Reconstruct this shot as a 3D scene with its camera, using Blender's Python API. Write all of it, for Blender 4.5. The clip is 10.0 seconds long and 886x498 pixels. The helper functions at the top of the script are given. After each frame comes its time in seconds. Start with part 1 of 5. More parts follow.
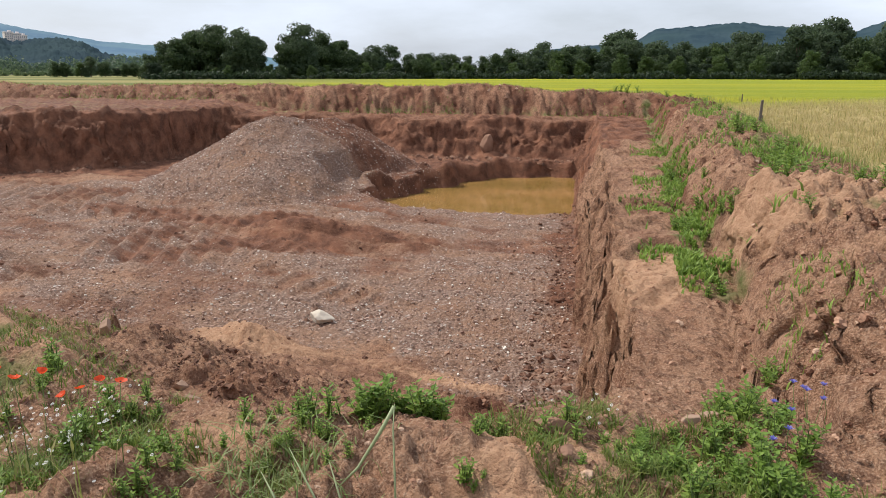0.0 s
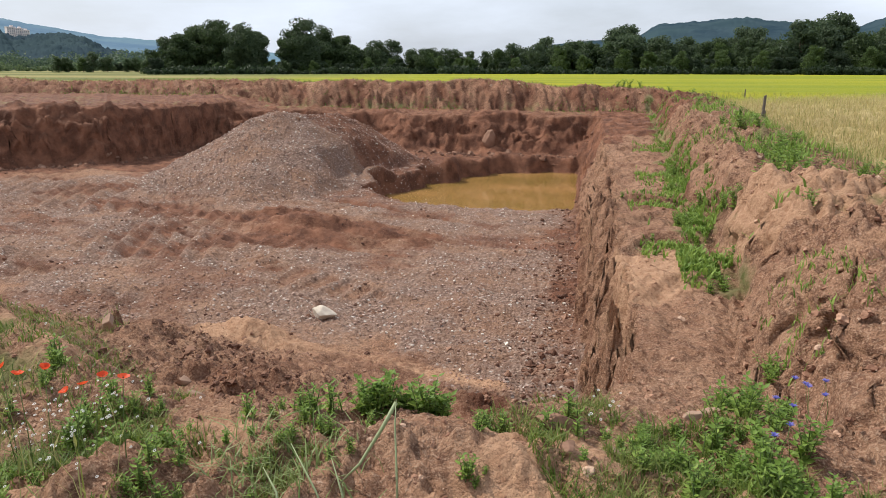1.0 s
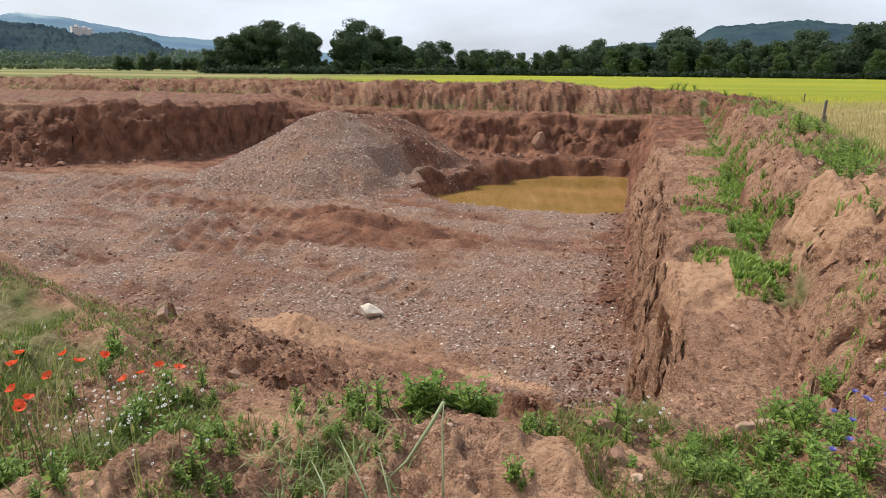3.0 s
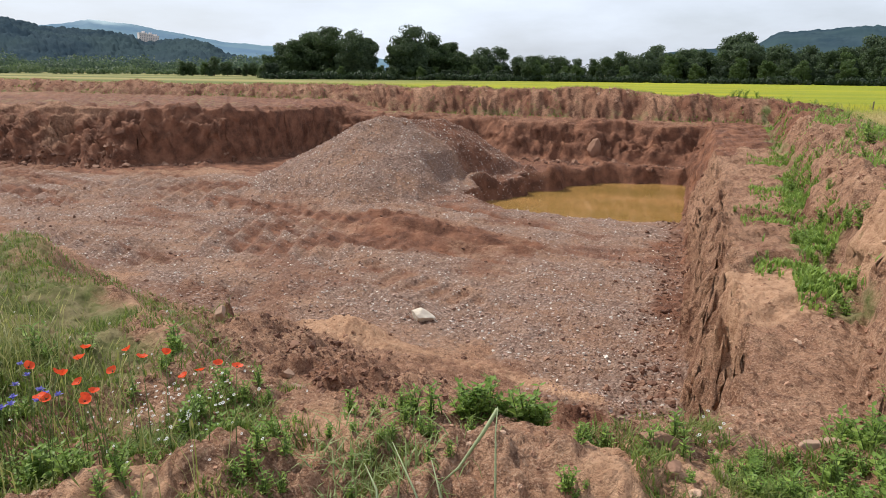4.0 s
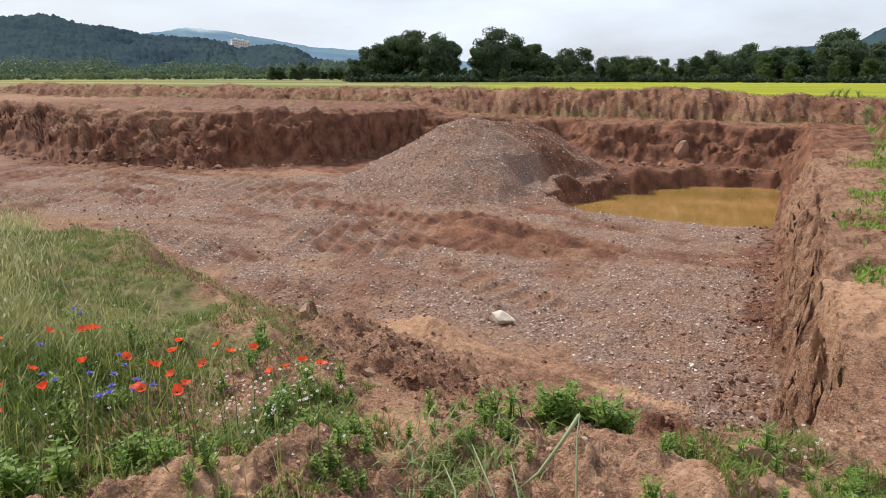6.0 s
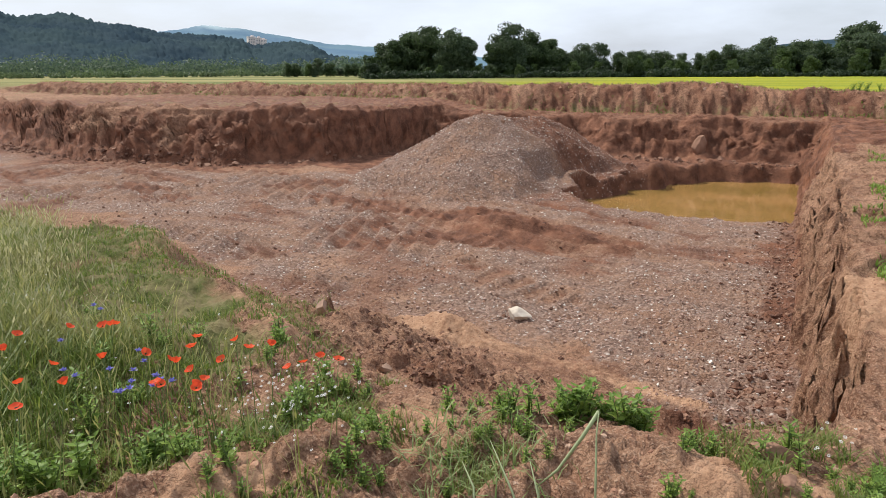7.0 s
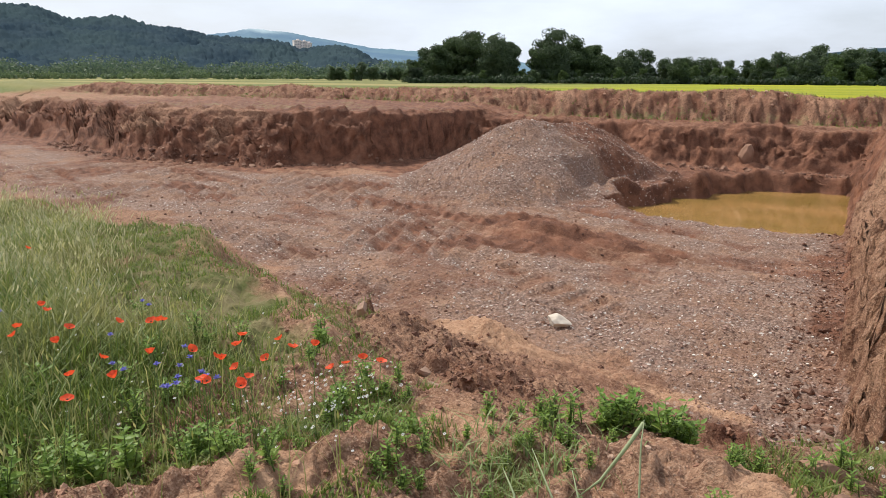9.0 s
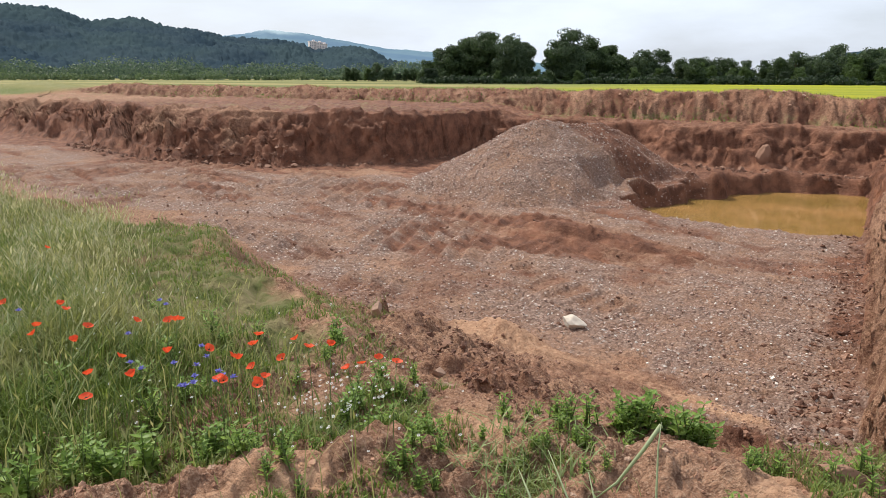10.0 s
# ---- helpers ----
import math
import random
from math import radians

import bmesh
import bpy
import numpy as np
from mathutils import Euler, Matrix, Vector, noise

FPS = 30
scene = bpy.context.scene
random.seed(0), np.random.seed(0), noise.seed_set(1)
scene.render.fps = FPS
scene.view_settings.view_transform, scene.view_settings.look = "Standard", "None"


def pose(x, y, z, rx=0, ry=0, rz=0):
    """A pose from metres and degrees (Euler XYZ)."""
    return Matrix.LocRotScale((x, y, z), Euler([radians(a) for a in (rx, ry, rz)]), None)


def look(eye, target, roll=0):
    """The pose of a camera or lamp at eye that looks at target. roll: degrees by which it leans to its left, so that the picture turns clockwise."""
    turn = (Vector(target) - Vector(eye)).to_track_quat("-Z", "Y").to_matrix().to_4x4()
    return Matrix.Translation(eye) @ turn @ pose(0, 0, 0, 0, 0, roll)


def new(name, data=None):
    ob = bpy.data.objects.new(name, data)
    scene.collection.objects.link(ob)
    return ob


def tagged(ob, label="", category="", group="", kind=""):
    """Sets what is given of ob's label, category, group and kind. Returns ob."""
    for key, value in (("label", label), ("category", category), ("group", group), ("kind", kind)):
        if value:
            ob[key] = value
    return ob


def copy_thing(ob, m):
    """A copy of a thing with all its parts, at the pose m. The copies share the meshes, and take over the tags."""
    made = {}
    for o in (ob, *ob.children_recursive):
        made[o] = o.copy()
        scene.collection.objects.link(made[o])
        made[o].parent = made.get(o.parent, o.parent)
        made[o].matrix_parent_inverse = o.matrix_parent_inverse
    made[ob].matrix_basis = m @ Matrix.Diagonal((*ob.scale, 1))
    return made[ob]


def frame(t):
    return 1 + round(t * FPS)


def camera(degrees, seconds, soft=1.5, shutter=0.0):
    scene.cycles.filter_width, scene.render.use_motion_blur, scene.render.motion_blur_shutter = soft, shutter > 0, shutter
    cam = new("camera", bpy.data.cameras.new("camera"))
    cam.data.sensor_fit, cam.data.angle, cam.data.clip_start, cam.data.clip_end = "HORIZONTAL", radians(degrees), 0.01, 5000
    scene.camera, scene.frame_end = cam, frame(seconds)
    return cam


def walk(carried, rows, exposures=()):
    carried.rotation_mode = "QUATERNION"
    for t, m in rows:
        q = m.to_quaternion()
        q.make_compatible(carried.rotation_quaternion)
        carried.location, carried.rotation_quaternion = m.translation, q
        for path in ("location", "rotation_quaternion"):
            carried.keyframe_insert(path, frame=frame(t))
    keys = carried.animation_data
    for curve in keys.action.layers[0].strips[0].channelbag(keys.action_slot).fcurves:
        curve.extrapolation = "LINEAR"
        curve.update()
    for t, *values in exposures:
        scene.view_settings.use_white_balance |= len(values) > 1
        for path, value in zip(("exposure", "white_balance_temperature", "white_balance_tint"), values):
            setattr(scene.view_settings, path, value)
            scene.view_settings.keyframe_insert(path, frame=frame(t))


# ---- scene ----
cam = camera(61.4, 10.0, soft=0.9)
PATH = [
    (0, (-0.021, 0.199, 1.523), (-0.416, 2.104, 1.059), -0.0),
    (0.5, (-0.02, 0.201, 1.522), (-0.417, 2.104, 1.052), -0.1),
    (1, (-0.02, 0.199, 1.527), (-0.42, 2.1, 1.051), 0.0),
    (1.5, (-0.02, 0.196, 1.526), (-0.432, 2.093, 1.047), 0.0),
    (2, (-0.023, 0.193, 1.527), (-0.463, 2.084, 1.049), 0.2),
    (3.5, (-0.047, 0.192, 1.522), (-0.628, 2.047, 1.054), 0.5),
    (4, (-0.057, 0.196, 1.52), (-0.711, 2.029, 1.06), 0.6),
    (4.5, (-0.061, 0.199, 1.519), (-0.78, 2.009, 1.064), 0.7),
    (5, (-0.065, 0.203, 1.517), (-0.844, 1.989, 1.066), 0.4),
    (5.5, (-0.066, 0.203, 1.516), (-0.89, 1.969, 1.064), 0.2),
    (7, (-0.082, 0.213, 1.509), (-0.971, 1.943, 1.044), -0.4),
    (7.5, (-0.09, 0.212, 1.511), (-0.999, 1.931, 1.041), -0.3),
    (8, (-0.093, 0.209, 1.511), (-1.027, 1.916, 1.046), -0.1),
    (8.5, (-0.101, 0.208, 1.508), (-1.059, 1.903, 1.049), 0.1),
    (9, (-0.108, 0.21, 1.505), (-1.089, 1.892, 1.052), 0.2),
    (9.5, (-0.111, 0.211, 1.506), (-1.112, 1.883, 1.055), 0.1),
    (10, (-0.116, 0.21, 1.504), (-1.131, 1.874, 1.052), 0.1),
]
walk(cam, [(t, look(eye, target, roll)) for t, eye, target, roll in PATH], ((0, 0.02), (2, 0.05), (3.5, 0.08), (5.5, 0.12), (8, 0.10), (10, 0.16)))

# ---- light ----
SUN_ELEV, SUN_AZ = 52.0, 76.0      # degrees above the horizon; degrees left of the +y axis
world = bpy.data.worlds.new("world")
scene.world = world
world.use_nodes = True
wn, wl = world.node_tree.nodes, world.node_tree.links
wn.clear()


def wnode(kind, **values):
    n = wn.new(kind)
    for key, value in values.items():
        n.inputs[key].default_value = value
    return n


sky = wn.new("ShaderNodeTexSky")
sky.sky_type = "NISHITA"
sky.sun_disc = False
sky.sun_elevation, sky.sun_rotation = radians(SUN_ELEV), radians(-SUN_AZ)
sky.dust_density, sky.air_density = 3.0, 1.0
wout, wbg = wn.new("ShaderNodeOutputWorld"), wnode("ShaderNodeBackground", Strength=0.094)
# thin veil of high cloud over the blue
wco, wmap = wn.new("ShaderNodeTexCoord"), wn.new("ShaderNodeMapping")
wmap.inputs["Scale"].default_value = (1.0, 1.0, 3.5)
wnoise = wnode("ShaderNodeTexNoise", Scale=2.2, Detail=7.0, Roughness=0.55)
wramp = wn.new("ShaderNodeMapRange")
for key, value in (("From Min", 0.3), ("From Max", 0.62), ("To Min", 0.5), ("To Max", 0.97)):
    wramp.inputs[key].default_value = value
wmix = wn.new("ShaderNodeMix")
wmix.data_type = "RGBA"
wmix.inputs[7].default_value = (9.2, 10.1, 11.6, 1)
wl.new(wco.outputs["Generated"], wmap.inputs["Vector"])
wl.new(wmap.outputs[0], wnoise.inputs["Vector"])
wl.new(wnoise.outputs["Fac"], wramp.inputs["Value"])
wl.new(wramp.outputs[0], wmix.inputs[0])
wl.new(sky.outputs[0], wmix.inputs[6])
wl.new(wmix.outputs[2], wbg.inputs["Color"])
wl.new(wbg.outputs[0], wout.inputs[0])

sun = new("sun", bpy.data.lights.new("sun", "SUN"))
sun.data.energy, sun.data.angle, sun.data.color = 4.3, radians(1.2), (1.0, 0.95, 0.87)
_sa, _se = radians(SUN_AZ), radians(SUN_ELEV)
sun.matrix_world = look((0, 0, 0), (math.sin(_sa) * math.cos(_se), -math.cos(_sa) * math.cos(_se), -math.sin(_se)))


# ---- materials ----
class Nodes:
    """A small builder for node materials."""

    def __init__(self, name, rough=0.9, spec=0.2):
        self.m = bpy.data.materials.new(name)
        self.m.use_nodes = True
        self.t = self.m.node_tree
        self.bsdf = self.t.nodes["Principled BSDF"]
        self.bsdf.inputs["Roughness"].default_value = rough
        self.bsdf.inputs["Specular IOR Level"].default_value = spec
        self.co = self.t.nodes.new("ShaderNodeTexCoord").outputs["Object"]

    def put(self, socket, value):
        if isinstance(value, bpy.types.NodeSocket):
            self.t.links.new(value, socket)
        else:
            socket.default_value = value

    def noise(self, scale, detail=4.0, rough=0.55, stretch=None, distort=0.0):
        n = self.t.nodes.new("ShaderNodeTexNoise")
        n.inputs["Scale"].default_value, n.inputs["Detail"].default_value = scale, detail
        n.inputs["Roughness"].default_value, n.inputs["Distortion"].default_value = rough, distort
        v = self.co
        if stretch:
            mp = self.t.nodes.new("ShaderNodeMapping")
            mp.inputs["Scale"].default_value = stretch
            self.t.links.new(v, mp.inputs["Vector"])
            v = mp.outputs[0]
        self.t.links.new(v, n.inputs["Vector"])
        return n.outputs["Fac"]

    def voronoi(self, scale, out="Distance", feature="F1"):
        n = self.t.nodes.new("ShaderNodeTexVoronoi")
        n.feature = feature
        n.inputs["Scale"].default_value = scale
        self.t.links.new(self.co, n.inputs["Vector"])
        return n.outputs[out]

    def span(self, v, a, b, lo=0.0, hi=1.0):
        n = self.t.nodes.new("ShaderNodeMapRange")
        n.inputs["From Min"].default_value, n.inputs["From Max"].default_value = a, b
        n.inputs["To Min"].default_value, n.inputs["To Max"].default_value = lo, hi
        self.t.links.new(v, n.inputs["Value"])
        return n.outputs[0]

    def math(self, op, a, b=0.0):
        n = self.t.nodes.new("ShaderNodeMath")
        n.operation = op
        self.put(n.inputs[0], a)
        self.put(n.inputs[1], b)
        return n.outputs[0]

    def mix(self, f, a, b):
        n = self.t.nodes.new("ShaderNodeMix")
        n.data_type = "RGBA"
        self.put(n.inputs[0], f)
        self.put(n.inputs[6], a if isinstance(a, bpy.types.NodeSocket) else (*a, 1))
        self.put(n.inputs[7], b if isinstance(b, bpy.types.NodeSocket) else (*b, 1))
        return n.outputs[2]

    def attr(self, name):
        n = self.t.nodes.new("ShaderNodeAttribute")
        n.attribute_name = name
        return n.outputs["Fac"]

    def random(self):
        return self.t.nodes.new("ShaderNodeObjectInfo").outputs["Random"]

    def island(self):
        return self.t.nodes.new("ShaderNodeNewGeometry").outputs["Random Per Island"]

    def bump(self, height, strength=0.5, distance=0.02):
        n = self.t.nodes.new("ShaderNodeBump")
        n.inputs["Strength"].default_value, n.inputs["Distance"].default_value = strength, distance
        self.t.links.new(height, n.inputs["Height"])
        self.t.links.new(n.outputs[0], self.bsdf.inputs["Normal"])

    def done(self, colour, rough=None):
        self.put(self.bsdf.inputs["Base Color"], colour if isinstance(colour, bpy.types.NodeSocket) else (*colour, 1))
        if rough is not None:
            self.put(self.bsdf.inputs["Roughness"], rough)
        return self.m


def ground_material():
    n = Nodes("earth", 0.95, 0.12)
    big, mid, fine, grit = n.noise(0.35, 3), n.noise(2.3, 5, 0.6), n.noise(14, 5, 0.65), n.noise(70, 4, 0.7)
    soil = n.mix(n.span(big, 0.35, 0.65), (0.33, 0.178, 0.108), (0.235, 0.118, 0.072))
    soil = n.mix(n.span(mid, 0.42, 0.66, 0, 0.75), soil, (0.41, 0.245, 0.155))
    # dark flecks put the shade of crevices into the soil colour
    soil = n.mix(n.span(fine, 0.48, 0.60, 0, 0.75), soil, (0.125, 0.062, 0.04))
    soil = n.mix(n.span(grit, 0.50, 0.64, 0, 0.7), soil, (0.50, 0.335, 0.23))
    soil = n.mix(n.span(grit, 0.46, 0.36, 0, 0.6), soil, (0.11, 0.058, 0.04))
    # loose gravel
    cell, shade = n.voronoi(26, "Distance"), n.voronoi(26, "Color")
    sep = n.t.nodes.new("ShaderNodeSeparateColor")
    n.t.links.new(shade, sep.inputs[0])
    stone = n.mix(n.span(sep.outputs[0], 0, 1), (0.16, 0.10, 0.074), (0.42, 0.295, 0.228))
    stone = n.mix(n.span(sep.outputs[1], 0.94, 0.97), stone, (0.62, 0.56, 0.5))
    stone = n.mix(n.span(sep.outputs[2], 0.7, 1.0, 0, 0.6), stone, (0.30, 0.165, 0.12))
    stone = n.mix(n.span(cell, 0.3, 0.75, 0, 0.6), stone, (0.16, 0.10, 0.08))
    gravel = n.mix(n.span(n.noise(0.9, 5, 0.65), 0.44, 0.62, 0.0, 0.75), stone, soil)
    col = n.mix(n.span(n.math("ADD", n.attr("gravel"), n.math("MULTIPLY", n.math("SUBTRACT", mid, 0.5), 0.9)), 0.35, 0.65), soil, gravel)
    # smooth pale crust
    crust = n.mix(n.span(fine, 0.4, 0.65), (0.50, 0.305, 0.19), (0.36, 0.20, 0.12))
    # crust too gets painted crevice shade in the hollows of the grit
    crust = n.mix(n.span(grit, 0.45, 0.33, 0, 0.55), crust, (0.17, 0.09, 0.058))
    col = n.mix(n.span(n.math("ADD", n.attr("crust"), n.math("MULTIPLY", n.math("SUBTRACT", mid, 0.5), 0.6)), 0.4, 0.7), col, crust)
    # damp dark earth; its mask also puts shade into cut faces
    wet_shade = n.mix(n.span(mid, 0.4, 0.65), (0.115, 0.05, 0.031), (0.26, 0.118, 0.07))
    wet_shade = n.mix(n.span(grit, 0.54, 0.68, 0, 0.6), wet_shade, (0.38, 0.21, 0.135))
    col = n.mix(n.span(n.math("ADD", n.attr("damp_shade"), n.math("MULTIPLY", n.math("SUBTRACT", fine, 0.5), 0.8)), 0.25, 0.75), col, wet_shade)
    # short turf
    turf = n.mix(n.span(n.noise(5, 5), 0.4, 0.62), (0.115, 0.125, 0.04), (0.24, 0.20, 0.10))
    col = n.mix(n.span(n.math("ADD", n.attr("turf"), n.math("MULTIPLY", n.math("SUBTRACT", mid, 0.5), 2.2)), 0.4, 0.8), col, turf)
    # ripening crop and dry grass
    crop = n.mix(n.span(n.noise(0.05, 3, 0.5, (0.5, 2.5, 1)), 0.38, 0.6), (0.29, 0.28, 0.014), (0.19, 0.22, 0.018))
    crop = n.mix(n.span(n.noise(1.5, 4, 0.7), 0.45, 0.75, 0, 0.5), crop, (0.34, 0.35, 0.05))
    straw = n.mix(n.span(n.noise(0.6, 5, 0.6), 0.38, 0.62), (0.36, 0.29, 0.11), (0.52, 0.40, 0.20))
    crop = n.mix(n.attr("straw"), crop, straw)
    olive = n.mix(n.span(n.noise(0.03, 4, 0.5, (0.15, 2.2, 1)), 0.43, 0.56), (0.085, 0.115, 0.035), (0.24, 0.21, 0.085))
    crop = n.mix(n.math("MULTIPLY", n.attr("olive"), 0.85), crop, olive)
    col = n.mix(n.attr("field"), col, crop)
    rough = n.span(n.attr("damp_shade"), 0, 1, 0.95, 0.75)
    hgt = n.math("ADD", n.math("MULTIPLY", fine, 1.0), n.math("MULTIPLY", grit, 0.35))
    hgt = n.math("SUBTRACT", hgt, n.math("MULTIPLY", n.math("MULTIPLY", cell, n.attr("gravel")), 0.5))
    n.bump(hgt, 1.0, 0.062)
    return n.done(col, rough)


def leaf_material(name, dark, light, rough=0.55, dry=None):
    n = Nodes(name, rough, 0.25)
    col = n.mix(n.island(), dark, light)
    col = n.mix(n.span(n.random(), 0, 1, 0, 0.35), col, dark)
    if dry:
        col = n.mix(n.span(n.noise(1.1, 3), 0.5, 0.7, 0, 0.8), col, dry)
    n.bsdf.inputs["Subsurface Weight"].default_value = 0.0
    tr = n.t.nodes.new("ShaderNodeBsdfTranslucent")
    ms = n.t.nodes.new("ShaderNodeMixShader")
    ms.inputs[0].default_value = 0.4
    n.t.links.new(col, tr.inputs[0])
    out = n.t.nodes["Material Output"]
    n.t.links.new(n.bsdf.outputs[0], ms.inputs[1])
    n.t.links.new(tr.outputs[0], ms.inputs[2])
    n.t.links.new(ms.outputs[0], out.inputs[0])
    return n.done(col)


def bark_material():
    n = Nodes("bark", 0.95, 0.1)
    f = n.noise(3, 5, 0.6, (3, 3, 0.6))
    n.bump(f, 0.6, 0.05)
    return n.done(n.mix(f, (0.05, 0.035, 0.025), (0.14, 0.11, 0.085)))


def forest_material(name, a, b, scale):
    n = Nodes(name, 1.0, 0.0)
    f = n.noise(scale, 6, 0.65)
    n.bump(f, 0.5, 4.0)
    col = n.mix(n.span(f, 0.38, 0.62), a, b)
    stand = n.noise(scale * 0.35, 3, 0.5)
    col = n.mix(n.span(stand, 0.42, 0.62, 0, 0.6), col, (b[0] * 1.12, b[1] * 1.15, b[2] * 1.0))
    # the clearing's pale grey-blue has distance haze in it
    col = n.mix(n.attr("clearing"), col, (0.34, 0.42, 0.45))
    return n.done(col)


def water_material():
    n = Nodes("muddy_water", 0.06, 0.5)
    f = n.noise(0.35, 4, 0.6, (1.0, 1.6, 1))
    n.bsdf.inputs["IOR"].default_value = 1.33
    n.bump(n.noise(3.0, 3, 0.5), 0.03, 0.05)
    return n.done(n.mix(n.span(f, 0.4, 0.65), (0.22, 0.135, 0.038), (0.32, 0.178, 0.06)))


def stone_material(name, a, b, scale=12):
    n = Nodes(name, 0.85, 0.2)
    f, g = n.noise(scale, 6, 0.65), n.noise(scale * 0.25, 3)
    n.bump(f, 0.5, 0.02)
    return n.done(n.mix(n.span(g, 0.35, 0.65, 0, 1), n.mix(f, a, b), b))


M_EARTH = ground_material()
M_BARK = bark_material()
M_LEAF = leaf_material("tree_leaves", (0.034, 0.058, 0.024), (0.085, 0.125, 0.045))
# darker leaf copy: one tree variant, and painted shade at the wood's foot
M_LEAF_DARK = leaf_material("shady_leaves", (0.020, 0.036, 0.018), (0.045, 0.07, 0.03))
M_LEAF_WILLOW = leaf_material("willow_leaves", (0.045, 0.072, 0.036), (0.105, 0.145, 0.07))
M_LEAF_BUSH = leaf_material("bush_leaves", (0.05, 0.085, 0.026), (0.12, 0.175, 0.05))
# far greens with the haze of distance put into the leaf colour
M_LEAF_HAZE = leaf_material("hazed_leaves", (0.045, 0.078, 0.055), (0.115, 0.16, 0.09))
M_LEAF_HAZE_LIGHT = leaf_material("hazed_hedge_leaves", (0.07, 0.11, 0.05), (0.14, 0.185, 0.085))
M_WATER = water_material()
M_GRASS = leaf_material("grass_blades", (0.075, 0.125, 0.02), (0.235, 0.285, 0.06), 0.5, (0.30, 0.27, 0.11))
M_STRAW = leaf_material("dry_grass", (0.34, 0.265, 0.11), (0.58, 0.47, 0.26), 0.6, (0.38, 0.34, 0.12))
M_STRAW_GREEN = leaf_material("ripening_grass", (0.19, 0.21, 0.05), (0.40, 0.37, 0.15), 0.6)
M_SEED = leaf_material("seed_heads", (0.36, 0.34, 0.16), (0.56, 0.52, 0.31), 0.7)
M_WEED = leaf_material("weed_leaves", (0.12, 0.205, 0.034), (0.33, 0.45, 0.10), 0.5)
M_STEM = leaf_material("green_stems", (0.10, 0.15, 0.04), (0.18, 0.24, 0.08), 0.5)
M_STALK = leaf_material("pale_stalks", (0.32, 0.38, 0.20), (0.50, 0.55, 0.33), 0.45)
M_DROOP = leaf_material("drooping_grass_leaves", (0.16, 0.22, 0.06), (0.40, 0.45, 0.22), 0.5)
M_POPPY = leaf_material("poppy_petals", (0.72, 0.07, 0.022), (0.85, 0.14, 0.05), 0.5)
M_POPPY_EYE = stone_material("poppy_eye", (0.012, 0.010, 0.012), (0.05, 0.05, 0.03), 60)
M_CORNFLOWER = leaf_material("cornflower_petals", (0.12, 0.12, 0.42), (0.28, 0.26, 0.62), 0.5)
M_DAISY = leaf_material("white_petals", (0.70, 0.70, 0.66), (0.82, 0.82, 0.78), 0.5)


def pebble_material(name, shades, rough=0.85):
    """Loose stones, each of its own shade."""
    n = Nodes(name, rough, 0.25)
    r = n.island()
    col = n.mix(n.span(r, 0.0, 0.5), shades[0], shades[1])
    col = n.mix(n.span(r, 0.5, 0.9), col, shades[2])
    col = n.mix(n.span(r, 0.90, 0.93), col, shades[3])
    col = n.mix(n.span(n.noise(40, 4), 0.4, 0.7, 0, 0.4), col, shades[0])
    n.bump(n.noise(60, 3), 0.4, 0.01)
    return n.done(col)


M_PEBBLE = pebble_material("pebbles", ((0.24, 0.145, 0.11), (0.40, 0.265, 0.205), (0.46, 0.35, 0.29), (0.70, 0.64, 0.56)))
M_CLOD = pebble_material("earth_clods", ((0.20, 0.10, 0.065), (0.33, 0.18, 0.115), (0.42, 0.25, 0.165), (0.50, 0.34, 0.24)), 0.95)
M_CLOD_DAMP = pebble_material("damp_clods", ((0.10, 0.05, 0.034), (0.19, 0.098, 0.064), (0.27, 0.15, 0.098), (0.34, 0.20, 0.135)), 0.9)
M_WHITE_ROCK = stone_material("pale_rock", (0.36, 0.29, 0.22), (0.66, 0.59, 0.49))
M_BROWN_ROCK = stone_material("brown_rock", (0.19, 0.115, 0.08), (0.36, 0.24, 0.17))
M_CLAY = stone_material("clay_lump", (0.13, 0.07, 0.046), (0.29, 0.165, 0.11), 7)
M_WOOD = stone_material("weathered_wood", (0.07, 0.055, 0.045), (0.17, 0.14, 0.115), 30)


# ---- noise on arrays ----
def lattice(i, j, k, seed):
    h = (i.astype(np.int64) * 374761393 + j.astype(np.int64) * 668265263 + k.astype(np.int64) * 2147483647 + seed * 1274126177) & 0xFFFFFFFF
    h = ((h ^ (h >> 13)) * 1274126177) & 0xFFFFFFFF
    h = ((h ^ (h >> 16)) * 2246822519) & 0xFFFFFFFF
    return ((h ^ (h >> 15)) & 0xFFFFFF) / 8388607.5 - 1.0


def vnoise(x, y, seed=0):
    """Smooth noise in the plane, -1 to 1."""
    i, j = np.floor(x), np.floor(y)
    u, v = x - i, y - j
    u, v = u * u * u * (u * (u * 6 - 15) + 10), v * v * v * (v * (v * 6 - 15) + 10)
    k = np.zeros_like(i)
    a, b = lattice(i, j, k, seed), lattice(i + 1, j, k, seed)
    c, d = lattice(i, j + 1, k, seed), lattice(i + 1, j + 1, k, seed)
    return (a + (b - a) * u) * (1 - v) + (c + (d - c) * u) * v


